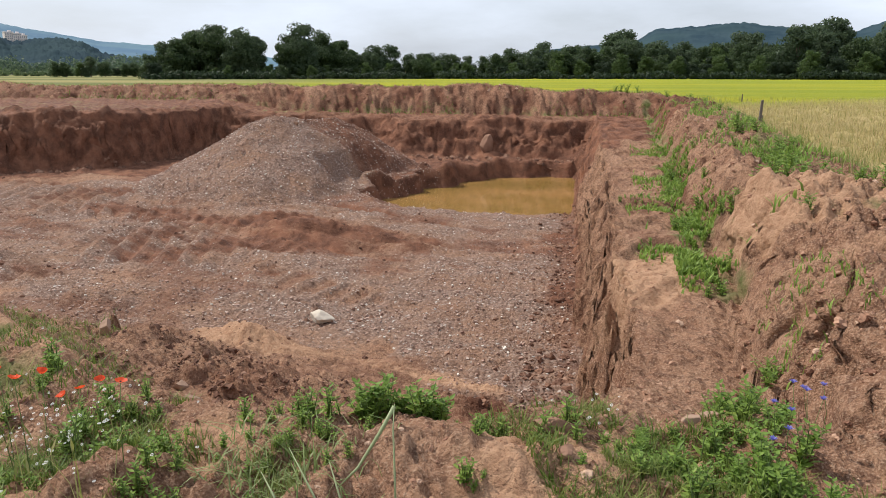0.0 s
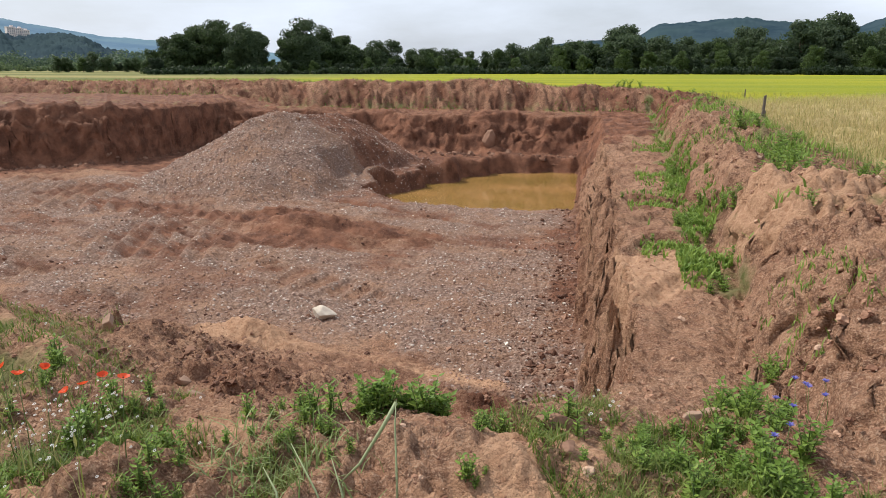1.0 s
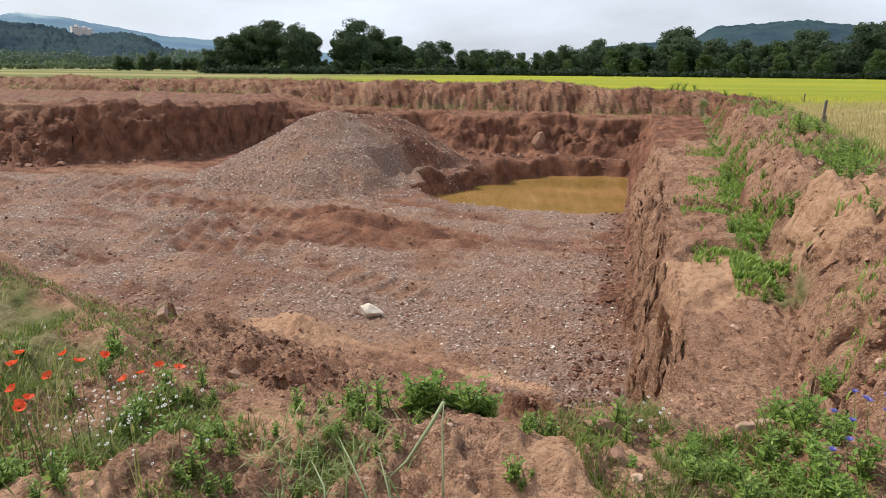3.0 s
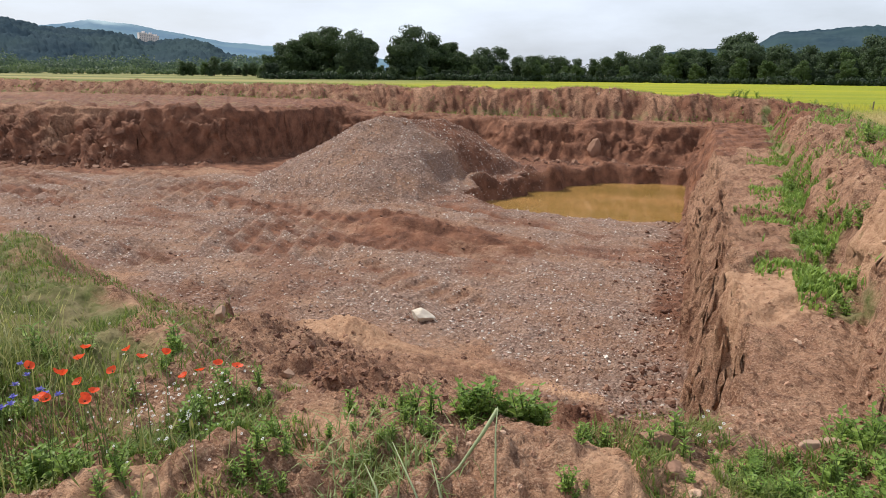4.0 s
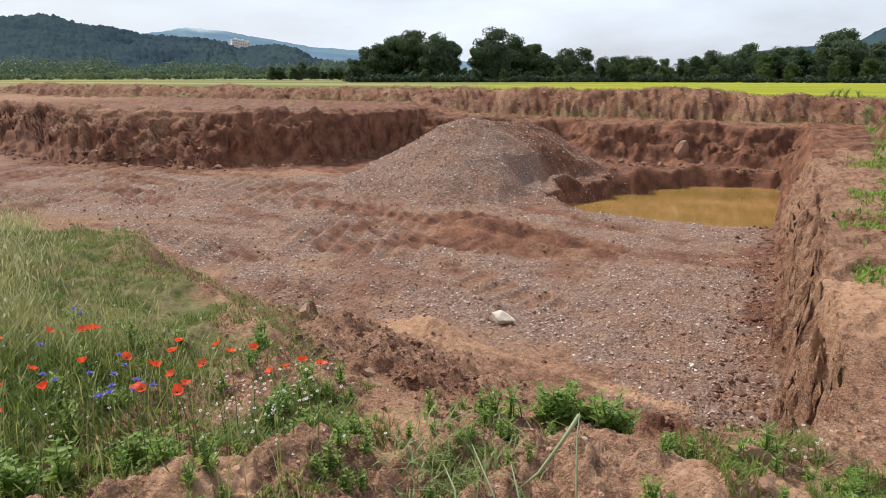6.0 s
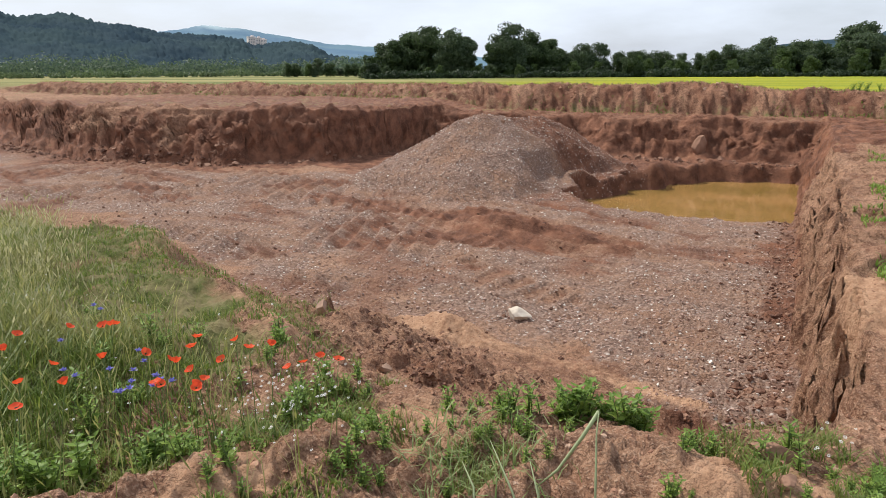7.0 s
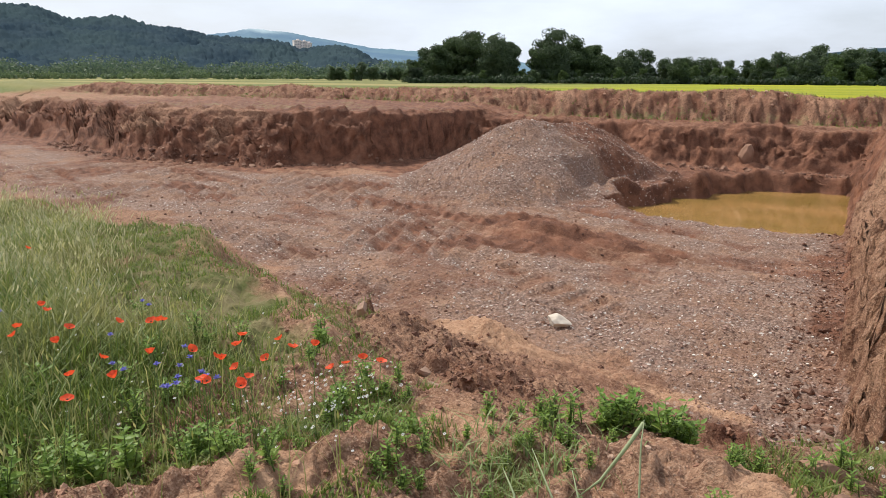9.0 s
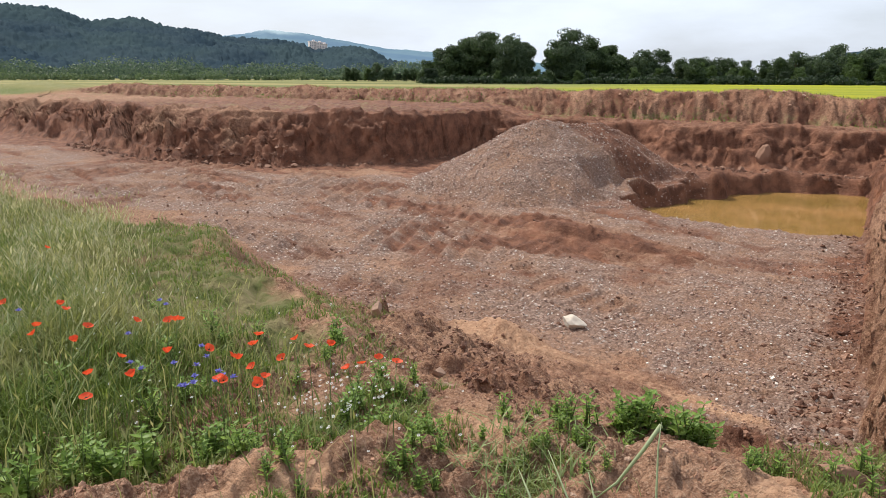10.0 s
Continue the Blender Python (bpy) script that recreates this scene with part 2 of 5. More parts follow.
def vnoise3(x, y, z, seed=0):
    i, j, k = np.floor(x), np.floor(y), np.floor(z)
    u, v, w = x - i, y - j, z - k
    u, v, w = u * u * (3 - 2 * u), v * v * (3 - 2 * v), w * w * (3 - 2 * w)
    out = 0
    for dk, fw in ((0, 1 - w), (1, w)):
        a, b = lattice(i, j, k + dk, seed), lattice(i + 1, j, k + dk, seed)
        c, d = lattice(i, j + 1, k + dk, seed), lattice(i + 1, j + 1, k + dk, seed)
        out = out + fw * ((a + (b - a) * u) * (1 - v) + (c + (d - c) * u) * v)
    return out


def fbm(x, y, octaves=4, seed=0, gain=0.5):
    out, amp, f = 0, 1.0, 1.0
    for o in range(octaves):
        out = out + amp * vnoise(x * f + 17.3 * o, y * f - 9.1 * o, seed + o)
        amp, f = amp * gain, f * 2.03
    return out


def pebbled(x, y, seed=0):
    """Round lumps on a jittered lattice, 0 to 1."""
    i, j = np.floor(x), np.floor(y)
    best = np.zeros_like(x)
    k = np.zeros_like(i)
    for di in (-1, 0, 1):
        for dj in (-1, 0, 1):
            a, b = i + di, j + dj
            px, py = a + 0.5 + 0.45 * lattice(a, b, k, seed), b + 0.5 + 0.45 * lattice(a, b, k, seed + 1)
            size = 0.30 + 0.22 * lattice(a, b, k, seed + 2)
            d2 = ((x - px) ** 2 + (y - py) ** 2) / np.maximum(size, 0.1) ** 2
            best = np.maximum(best, np.sqrt(np.maximum(0, 1 - d2)) * np.maximum(size, 0.1) * 2)
    return best


def ramp(v, a=0.0, b=1.0):
    t = np.clip((v - a) / (b - a), 0, 1)
    return t * t * (3 - 2 * t)


def bell(x, y, cx, cy, rx, ry, turn=0.0):
    c, s = math.cos(radians(turn)), math.sin(radians(turn))
    u, v = (x - cx) * c + (y - cy) * s, -(x - cx) * s + (y - cy) * c
    return np.exp(-((u / rx) ** 2 + (v / ry) ** 2))


# ---- plan of the pit ----
FLOOR, BENCH, WATER = -1.8, -0.4, -2.3
LIP = ((-70, 9), (-25, 7), (-15, 5.8), (-10.5, 5.4), (-7.2, 5.3), (-5.5, 5.0), (-4.2, 4.3), (-3.3, 3.5), (-2.2, 3.1), (-1, 3.5), (0, 3.4), (3, 3.4))
TOE = ((-70, 16), (-23, 12.5), (-15, 12), (-10.7, 10.5), (-7.3, 8.2), (-4.5, 9.0), (-2.5, 8.4), (-1.2, 7.2), (0, 6.0), (3, 6.0))
FAR = ((-70, 27), (-47, 25.3), (-37.7, 24.7), (-31, 22.3), (-26.6, 21.3), (-23.4, 21.5), (-19.5, 22.5), (-17, 24.2), (-16.4, 26.4),
       (-16.2, 30.6), (-11.3, 31), (-7, 30.2), (0, 30), (3, 30))
POND = ((-5.0, 17.9), (-6.2, 19.2), (-6.5, 20.4), (-6.5, 21.5), (-6.2, 22.8), (-5.5, 24.4), (-4.9, 25.4), (-4.1, 27.2), (-2.6, 28.0), (0.3, 28.2), (0.3, 18.6), (-2.0, 17.8))
WALL_TOP = ((2, 0.0), (4.4, 0.15), (5.0, 0.25), (6.0, 0.30), (9.5, 0.27), (15, 0.21), (20, 0.13), (24.5, 0.02), (31, -0.10))
WALL_FOOT = ((2, -0.25), (5, -0.08), (7.7, -0.07), (10.5, -0.18), (14, -0.31), (19, -0.52), (25, -0.78), (31, -0.95))


def line(points, x):
    return np.interp(x, [p[0] for p in points], [p[1] for p in points])


def inside_distance(points, x, y):
    """Distance to the outline, positive inside."""
    best, odd = np.full(x.shape, 1e9), np.zeros(x.shape, bool)
    for (ax, ay), (bx, by) in zip(points, points[1:] + points[:1]):
        t = np.clip(((x - ax) * (bx - ax) + (y - ay) * (by - ay)) / ((bx - ax) ** 2 + (by - ay) ** 2), 0, 1)
        best = np.minimum(best, np.hypot(x - ax - t * (bx - ax), y - ay - t * (by - ay)))
        cross = (ay > y) != (by > y)
        odd ^= cross & (x < (bx - ax) * (y - ay) / (by - ay if by != ay else 1e-9) + ax)
    return np.where(odd, best, -best)


def bench_edge(y):
    return np.interp(y, [2, 3.4, 5, 8, 12, 16, 30], [1.35, 1.10, 1.06, 1.17, 1.28, 1.48, 1.97])


def berm_line(x):
    return 33.0 - 0.07 * np.minimum(x, 0)


def tracks(x, y, ax, ay, bx, by, width=1.1, pitch=0.44):
    """The print of a crawler track along a line: cross ribs in a shallow trough."""
    length = math.hypot(bx - ax, by - ay)
    ux, uy = (bx - ax) / length, (by - ay) / length
    s, d = (x - ax) * ux + (y - ay) * uy, -(x - ax) * uy + (y - ay) * ux
    d = d + 0.12 * vnoise(s * 0.4, s * 0 + ax, 71)
    within = ramp(width / 2 + 0.08 - np.abs(d), 0, 0.12) * ramp(s, 0, 0.5) * ramp(length - s, 0, 0.5)
    rib = ramp(np.sin(2 * math.pi * (s + 0.25 * d + 0.25 * vnoise(s * 0.7, d * 0.9, 73)) / pitch), -0.2, 0.8)
    side = np.exp(-((np.abs(d) - width / 2 - 0.1) / 0.08) ** 2) * ramp(s, 0, 0.5) * ramp(length - s, 0, 0.5)
    keep = ramp(vnoise(s * 0.9, d * 2.2 + bx, 72), -0.35, 0.25)
    # second value: churned earth, with painted shade in the troughs between ribs
    return within * (rib * 0.06 * keep - 0.04) + side * 0.05 * keep, within * (0.4 + 0.6 * (1 - rib)) * keep


TRACKS = ((-9.0, 14.4, -4.0, 12.8), (-9.6, 16.0, -4.6, 14.6), (-13.5, 15.8, -5.5, 16.9), (-6.6, 12.2, -2.6, 9.6))


def relief(x, y):
    """The height of the ground and its masks, for arrays of places."""
    out = {}
    wob = fbm(x * 0.8, y * 0.8, 3, 3)
    lip, toe = line(LIP, x) + 0.22 * wob, line(TOE, x) + 0.5 * wob
    down = np.clip((y - lip) / (toe - lip), 0, 1)
    s_near = (1 - (1 - down) ** 1.75) * ramp(down, -0.02, 0.10)
    # clawed faces: the wall lines wander from bucket tooth to bucket tooth
    claw = 0.05 * vnoise(y * 2.4, y * 0 + 3, 5) + 0.055 * vnoise(y * 6, x * 5, 6) + 0.055 * vnoise(y * 14, x * 9, 12) - 0.05 * ramp(np.abs(vnoise(y * 3.1, x * 4, 126)), 0.14, 0.0) + 0.03 * vnoise(y * 0.7, y * 0, 7)
    xt, xf = line(WALL_TOP, y), line(WALL_FOOT, y)
    s_right = np.clip((xt + claw - x) / (xt - xf), 0, 1)
    claw_far = 0.35 * vnoise(x * 0.55, x * 0, 8) + 0.16 * vnoise(x * 1.5, y * 0.9, 9) + 0.14 * vnoise(x * 3.3, y * 2.4, 10) + 0.06 * vnoise(x * 8, y * 6, 13)
    yf = line(FAR, x)
    s_far = np.clip((yf + claw_far - y) / (0.95 + 0.5 * ramp(-x, 13, 17) + 0.4 * vnoise(x * 0.45, x * 0, 14)), 0, 1)
    # spade-cut ledges: the face drops in uneven steps
    s_far = np.clip(s_far + 4 * s_far * (1 - s_far) * (0.16 * vnoise(s_far * 4.5 + 0.25 * vnoise(x * 0.8, x * 0, 15), x * 0.5, 16) + 0.10 * vnoise(x * 2.8, s_far * 6, 17)), 0, 1)
    pit = s_near * s_right * s_far

    # pit floor
    floor = FLOOR + 0.06 * fbm(x * 0.35, y * 0.35, 3, 20) + 0.03 * fbm(x * 2.2, y * 2.2, 4, 21)
    churned_shade = 0
    for tr in TRACKS:
        up, dirt_shade = tracks(x, y, *tr)
        floor, churned_shade = floor + up, np.maximum(churned_shade, dirt_shade)
    # churned ground: rows of ridges pushed up by turning crawler tracks
    drag0 = bell(x, y, -5.6, 14.6, 3.0, 1.6, -18)
    sweep = 0.5 * fbm(x * 0.12, y * 0.12, 2, 74) + 0.10 * vnoise(x * 0.8, y * 0.8, 79)
    v_, w_ = 0.955 * x + 0.296 * y + sweep, -0.296 * x + 0.955 * y
    zone = ramp(-x, 4.6, 8.0) * ramp(-x, 34, 24) * ramp(y, toe + 0.1, toe + 0.9) * ramp(y + 0.25 * x, 17.5, 14.5)
    broken = ramp(vnoise(w_ * 0.45 + 0.15 * v_, v_ * 0.25, 75) + 0.25 * vnoise(w_ * 1.1, v_ * 1.0, 76), -0.45, -0.1)
    phase = np.mod(v_ / 0.50 + 0.16 * vnoise(w_ * 0.7, v_ * 0.6, 78), 1.0)
    ridge = np.where(phase < 0.3, ramp(phase, 0, 0.3), ramp(phase, 1.0, 0.3) ** 1.2) * (0.85 + 0.3 * vnoise(w_ * 0.8, v_ * 1.2, 77))
    floor = floor + zone * (1 - drag0) * broken * (0.14 * ridge - 0.05)
    # long ruts where a machine slewed round
    rut = np.mod(0.18 * x + 0.55 * y + 0.8 * vnoise(x * 0.10, y * 0.13, 110), 1.0)
    rut = np.exp(-((rut - 0.5) / 0.07) ** 2) * ramp(vnoise(x * 0.25, y * 0.6, 111), -0.1, 0.3) * ramp(-x, 1.5, 3.5) * ramp(y, toe + 0.6, toe + 1.6) * ramp(y + 0.25 * x, 18.5, 16)
    floor = floor - 0.13 * rut
    # churned mud, and trough shade painted in between the ridges
    churned_shade = np.maximum(churned_shade, np.maximum(0.6 * zone * broken * (1 - ridge), 0.9 * rut))
    drag = bell(x, y, -5.6, 14.6, 2.6, 0.9, -18)
    floor = floor + 0.20 * drag * (0.6 + fbm(x * 0.5, y * 3.0, 4, 22)) + 0.10 * bell(x, y, -6.2, 16.4, 2.4, 0.5, -12)
    floor = floor + 0.12 * np.maximum(0, fbm(x * 1.3, y * 1.3, 4, 23)) * ramp(yf - y, 3.0, 0.5)
    floor = floor + 0.55 * ramp(yf - y, 1.6, 0.2) * np.maximum(0, 0.35 + fbm(x * 0.7, y * 0.7, 3, 24))
    # two heaps of gravel run into one another
    sharp = 0.10 * fbm(x * 0.9, y * 0.9, 3, 25)
    hs = np.clip(((x + 9.5) * 0.9 + (y - 21) * 2.8) / 8.65, 0, 1)
    hx, hy = x + 9.5 - 0.9 * hs, y - 21 - 2.8 * hs
    heap1 = 2.17 - 0.25 * hs - 0.545 * np.sqrt((hx * np.where(hx > 0, 1.18, 0.96)) ** 2 + hy ** 2 + 0.04) + sharp
    rills = 0.013 * vnoise(np.arctan2(y - 21, x + 9.5) * 9, x * 0, 26)
    heap1 = heap1 + rills
    heap = np.maximum(heap1, 0)
    # pond
    pd = inside_distance(POND, x + 0.28 * vnoise(y * 1.2, x * 1.2, 30) + 0.07 * vnoise(y * 3.6, x * 3.6, 32), y + 0.22 * vnoise(x * 1.6, y * 1.6, 31))
    heap = heap * ramp(-pd, 0.1, 1.3)
    floor = floor + heap
    rim = np.exp(-((pd + 0.18) / 0.22) ** 2) * ramp(y, 18.6, 20.5) * ramp(y, 29.5, 27)
    floor = floor + 0.18 * rim * (1 + 1.2 * vnoise(x * 2.2, y * 2.2, 33))
    # a cut bank above a mud shelf; on the near side the gravel runs in gently
    cut_bank = 0.52 * np.clip(pd / 0.16, 0, 1) + 0.46 * np.clip((pd - 0.16) / 2.2, 0, 1)
    beach = 0.95 * np.clip(pd / 3.2, 0, 1)
    floor = floor - beach - (cut_bank - beach) * ramp(y, 19.0, 20.3)

    # ground round the pit
    near = 0.05 * fbm(x * 0.7, y * 0.7, 3, 40) + 0.035 * fbm(x * 3.3, y * 3.3, 4, 41) - 0.03
    near = near + 0.13 * bell(x, y, -0.7, 2.75, 0.75, 0.38, -6) + 0.10 * bell(x, y, 0.15, 2.5, 0.4, 0.3) - 0.10 * bell(x, y, 0.35, 3.2, 0.3, 0.5, 20)
    near = near + 0.13 * bell(x, y, -2.2, 1.7, 0.55, 0.2, 42) + 0.15 * bell(x, y, -1.85, 2.3, 0.32, 0.16, 60)
    edge = 2.70 + 0.10 * vnoise(x * 2.3, x * 0, 38) + 0.05 * vnoise(x * 7, x * 0, 39)
    near = near - 0.10 * ramp(y, edge + 0.03, edge - 0.16) * ramp(x, -1.5, -1.1) * ramp(x, 0.7, 0.3)
    bx = bench_edge(y) + 0.10 * vnoise(y * 1.1, y * 0, 42) + 0.05 * vnoise(y * 4, y * 0, 43)
    tread = np.mod(y * 0.62 + 0.35 * vnoise(y * 0.5, x * 1.2, 44), 1.0)
    steps = 0.11 * np.where(tread < 0.12, ramp(tread, 0, 0.12), ramp(tread, 1.0, 0.12)) * ramp(y, 5, 7) * (0.6 + 0.5 * vnoise(x * 1.5, y * 0.8, 37))
    bench = BENCH * ramp(y, 3.1, 4.9) + steps + 0.03 * fbm(x * 3, y * 3, 4, 45) - 0.07 * ramp(x, bx - 0.3, bx)
    top = 0.31 + 0.07 * np.abs(fbm(x * 3.2, y * 3.2, 3, 56)) + 0.13 * fbm(x * 0.8, y * 0.8, 3, 46) + 0.05 * fbm(x * 3.5, y * 3.5, 3, 47)
    rise = np.clip((x - bx) / (0.38 + 0.12 * vnoise(y * 1.5, y * 0, 48)), 0, 1)
    bank = bench + (top - bench) * (rise * (1.6 - 0.6 * rise))
    bank = bank * (1 - ramp(x, bx + 1.3, bx + 2.7))
    start = ramp(y, 1.4, 2.8)
    bank = near + (bank - near) * start
    right = np.where(x < bx, bench, bank)
    w_right = ramp(x, xt - 0.3, xt) * ramp(y, 3.0, 3.8)
    w_right = np.maximum(w_right, np.where(x > bx, start, 0))
    outer = near + (right - near) * w_right
    # far bench, plateau and berm of stripped topsoil
    u0 = y - berm_line(x)
    xs_ = x + (0.5 + 0.4 * vnoise(x * 0.3, x * 0, 125)) * u0
    edge_lumps = ramp(y, yf - 0.3, yf + 0.2) * ramp(y, yf + 1.6, yf + 0.5) * np.maximum(0, fbm(x * 1.7, y * 1.7, 3, 112))
    plateau = 0.20 * edge_lumps + 0.05 * fbm(x * 1.8, y * 1.8, 4, 49) - 0.38 + (0.52 * ramp(-x, 14, 18)) - 0.10 * ramp(-x, 33, 45) + 0.03 * fbm(x * 0.6, y * 0.6, 3, 50)
    yb = berm_line(x) + 0.12 * vnoise(xs_ * 4.2 + 0.6 * vnoise(x * 0.7, x * 0, 124), u0 * 2.4, 59) + 0.22 * vnoise(x * 0.9, x * 0, 51) + 0.15 * vnoise(xs_ * 2.4, u0 * 2.0, 52) + 0.13 * vnoise(xs_ * 7.5, y * 4.0, 55)
    u = y - yb
    crest = 0.80 + 0.10 * vnoise(x * 0.5, x * 0, 53) + 0.08 * vnoise(x * 2.1, y * 0.6, 54) - 0.22 * ramp(x, -5, 2)
    crest = crest * ramp(x, -60, -52)
    crest = crest + (0.25 - crest) * ramp(x, 2, 5)
    up = np.clip(u / 1.0, 0, 1)
    berm = plateau + (crest - plateau) * (up * (1.5 - 0.5 * up))
    berm = np.where(u > 1.6, crest * (1 - ramp(u, 1.6, 5.0)), berm)
    fade = ramp(x, 2.2 + 0.3 * wob, 4.2)
    far = berm * (1 - fade) + right * fade * (1 - ramp(y, 33, 36))
    outer = np.where(y > 31, far, np.where((y > 20) & (x < xt), berm, outer))
    z = outer * (1 - pit) + floor * pit
    ground0 = ramp(np.hypot(x, y), 62, 80)
    z = z * (1 - ground0)
    # grassed bank where the berm ends in the west
    z = z + 0.95 * bell(x, y, -66, 39.5, 9, 4.0, -8)

    # loose clods on the slope below the meadow
    clods = np.maximum(bell(x, y, -2.95, 5.7, 0.85, 0.7, -20), bell(x, y, -4.7, 6.9, 1.5, 0.9, -30))
    clods = clods * (1 - 0.85 * bell(x, y, -3.85, 6.1, 0.5, 0.35, -20))
    clods = clods * (1 - bell(x, y, -4.05, 7.95, 0.65, 0.42, -10))
    clods = np.maximum(clods, 0.8 * bell(x, y, -1.0, 6.9, 1.2, 0.3, -25))
    lump = np.maximum(0, fbm(x * 4.2, y * 4.2, 4, 60)) + 0.4 * np.maximum(0, vnoise(x * 1.6, y * 1.6, 61))
    z = z + 0.11 * clods * lump + 0.34 * bell(x, y, -4.1, 8.05, 0.62, 0.34, -10) + 0.06 * bell(x, y, -2.3, 7.85, 1.1, 0.24, -8) + 0.06 * bell(x, y, -1.1, 7.35, 0.7, 0.2, -25)
    # roughness of bare earth
    bare = ramp(y, 55, 45)
    soft = 1 - 0.6 * ramp(pit, 0.9, 1.0) * (1 - clods)
    smooth = np.where((x > 0.35) & (x < bx) & (y > 4), 0.45, 1.0)
    turf0 = ramp(lip + 0.9 - y, 0, 0.8) * ramp(-x, 2.0, 3.4)
    crumb = ramp(fbm(x * 0.9, y * 0.9, 3, 64), -0.5, 0.6) * soft * smooth
    z = z + bare * (0.03 * fbm(x * 5, y * 5, 4, 62) * soft + 0.012 * fbm(x * 14, y * 14, 2, 63))
    blocky = np.where(x > bx - 0.1, start, 0) * (y < 32) + ramp(y, 3.9, 3.2) * ramp(x, -2.6, -2.2) * 0.3 * ramp(y, 1.0, 1.5)
    scarp = np.clip(4 * s_far * (1 - s_far), 0, 1)
    z = z + scarp * ((0.10 + 0.12 * ramp(-x, 13, 17)) * pebbled(x * 2.3, y * 3.2, 121) + 0.10 * pebbled(x * 5, y * 6.5, 122) + 0.05 * pebbled(x * 10, y * 12, 123) - 0.08)
    z = z + bare * blocky * (0.10 * np.abs(fbm(x * 1.9, y * 1.9, 3, 118)) + 0.07 * np.abs(fbm(x * 6, y * 6, 3, 119)) - 0.08 * ramp(np.abs(fbm(x * 2.3 + 0.3 * wob, y * 2.3, 2, 127)), 0.10, 0.0))
    z = z + bare * crumb * (1 - 0.8 * turf0) * (0.03 * pebbled(x * 4.6, y * 4.6, 65) + 0.04 * pebbled(x * 9, y * 9, 66) - 0.035 * ramp(np.abs(fbm(x * 2.6, y * 2.6, 3, 70)), 0.16, 0.0))
    z = z + bare * 0.018 * pebbled(x * 17, y * 17, 67) * smooth + clods * (0.06 * pebbled(x * 4.0, y * 4.0, 68) + 0.05 * pebbled(x * 8.5, y * 8.5, 120))
    # masks
    face = np.maximum(4 * s_right * (1 - s_right) * s_near, 4 * s_far * (1 - s_far))
    face = np.maximum(face, np.where((x > bx) & (y < 34), 4 * rise * (1 - rise) * start, 0))
    face = np.maximum(face, np.where((u > -0.2) & (u < 1.6), 0.38, 0) * (1 - fade))
    out["face"] = np.clip(face, 0, 1)
    slope_soil = ramp(y, toe + 0.6, toe - 0.8)
    earthy = np.maximum(drag * 1.4, 0.8 * bell(x, y, -20, 21, 7, 2.0, 5))
    out["gravel"] = np.clip(pit * (1 - slope_soil) * ramp(pit, 0.9, 1.0) * (1 - earthy) * (1 - 0.5 * churned_shade) * (1 - ramp(y, 27, 29) * (heap < 0.05)) * 0.85 + 0.4 * ramp(heap, 0.05, 0.4), 0, 1)
    patch = ramp(fbm(x * 0.5, y * 0.9, 4, 69), 0.05, 0.6)
    # left far wall face: shade, deeper towards its foot, is painted in
    damp_shade = 0.36 * churned_shade * pit + 0.46 * patch * ramp(pit, 0.5, 0.9) * (1 - ramp(heap, 0.02, 0.3)) + np.where((x < -12) & (y > 18), 4 * s_far * (1 - s_far), 0) * (0.10 + 0.55 * vnoise(x * 0.9, s_far * 2.5, 113) + 0.5 * s_far) + 0.62 * clods * ramp(fbm(x * 1.3, y * 1.3, 3, 114), -0.55, 0.25) + 0.75 * drag
    # pond bank: wet mud, plus its shade put into the colour mask
    damp_shade = damp_shade + (0.66 + 0.4 * patch) * ((y > 22) & (u < 0)) * ramp(-x, 45, 20) + 0.72 * np.where((u > -0.3) & (u < 1.8), 1.0, 0.0) * (x < 3) * (0.8 + 0.5 * vnoise(xs_ * 3, u * 1.5, 115)) + 0.4 * ((y > 21) & (u < 0)) * ramp(-x, 15, 19) * ramp(-x, 50, 38) + 1.3 * ramp(pd, -0.12, 0.0) * ramp(y, 18.5, 20) + 0.15 * np.where(x > -12, 4 * s_far * (1 - s_far), 0)
    damp_shade = damp_shade + 0.55 * ramp(yf - y, 4.5, 0.8) * (x < -12) * pit
    # darker band along the right wall's foot, slightly darker floor further in
    damp_shade = damp_shade + 0.45 * np.exp(-((x - xf + 0.15) / 0.35) ** 2) * pit * ramp(y, 7, 9) + 0.14 * pit * ramp(y, 9, 13) * (heap < 0.05)
    damp_shade = damp_shade + (0.26 + 0.25 * patch) * (x > xt + 0.1) * (x < bx + 0.1) * ramp(y, 5, 9) * (y < 33) + 0.22 * (x > bx) * (x < bx + 1.5) * ramp(y, 6, 12) * (y < 34)
    out["damp_shade"] = np.clip(damp_shade, 0, 1)
    beyond = ramp(u, 1.9 + 0.3 * wob, 2.6)
    east = ramp(x, bx + 1.7 + 0.4 * wob, bx + 2.4) * ramp(y, 2, 4)
    west = ramp(-x, 56, 60) * ramp(y, 26, 30)
    out["crust"] = np.clip(1.9 * bell(x, y, -4.05, 7.95, 0.60, 0.34, -10) + 0.85 * bell(x, y, -2.3, 7.85, 1.0, 0.20, -8) + 0.8 * bell(x, y, -1.1, 7.35, 0.7, 0.22, -25)
                           + 0.75 * ramp(fbm(x * 0.7, y * 0.7, 3, 57), -0.35, 0.35) * (1 - pit) * (y < 9) + 0.5 * (x > bx + 0.15) * ramp(fbm(x * 0.9, y * 0.9, 3, 117), -0.3, 0.3) * ramp(y, 16, 7) + 0.25 * ramp(y, 12, 6) * (x > 0.35) * (x < bx) * (y > 4) * (y < 31) * ramp(fbm(x * 0.6, y * 0.5, 3, 58), -0.3, 0.4), 0, 1)
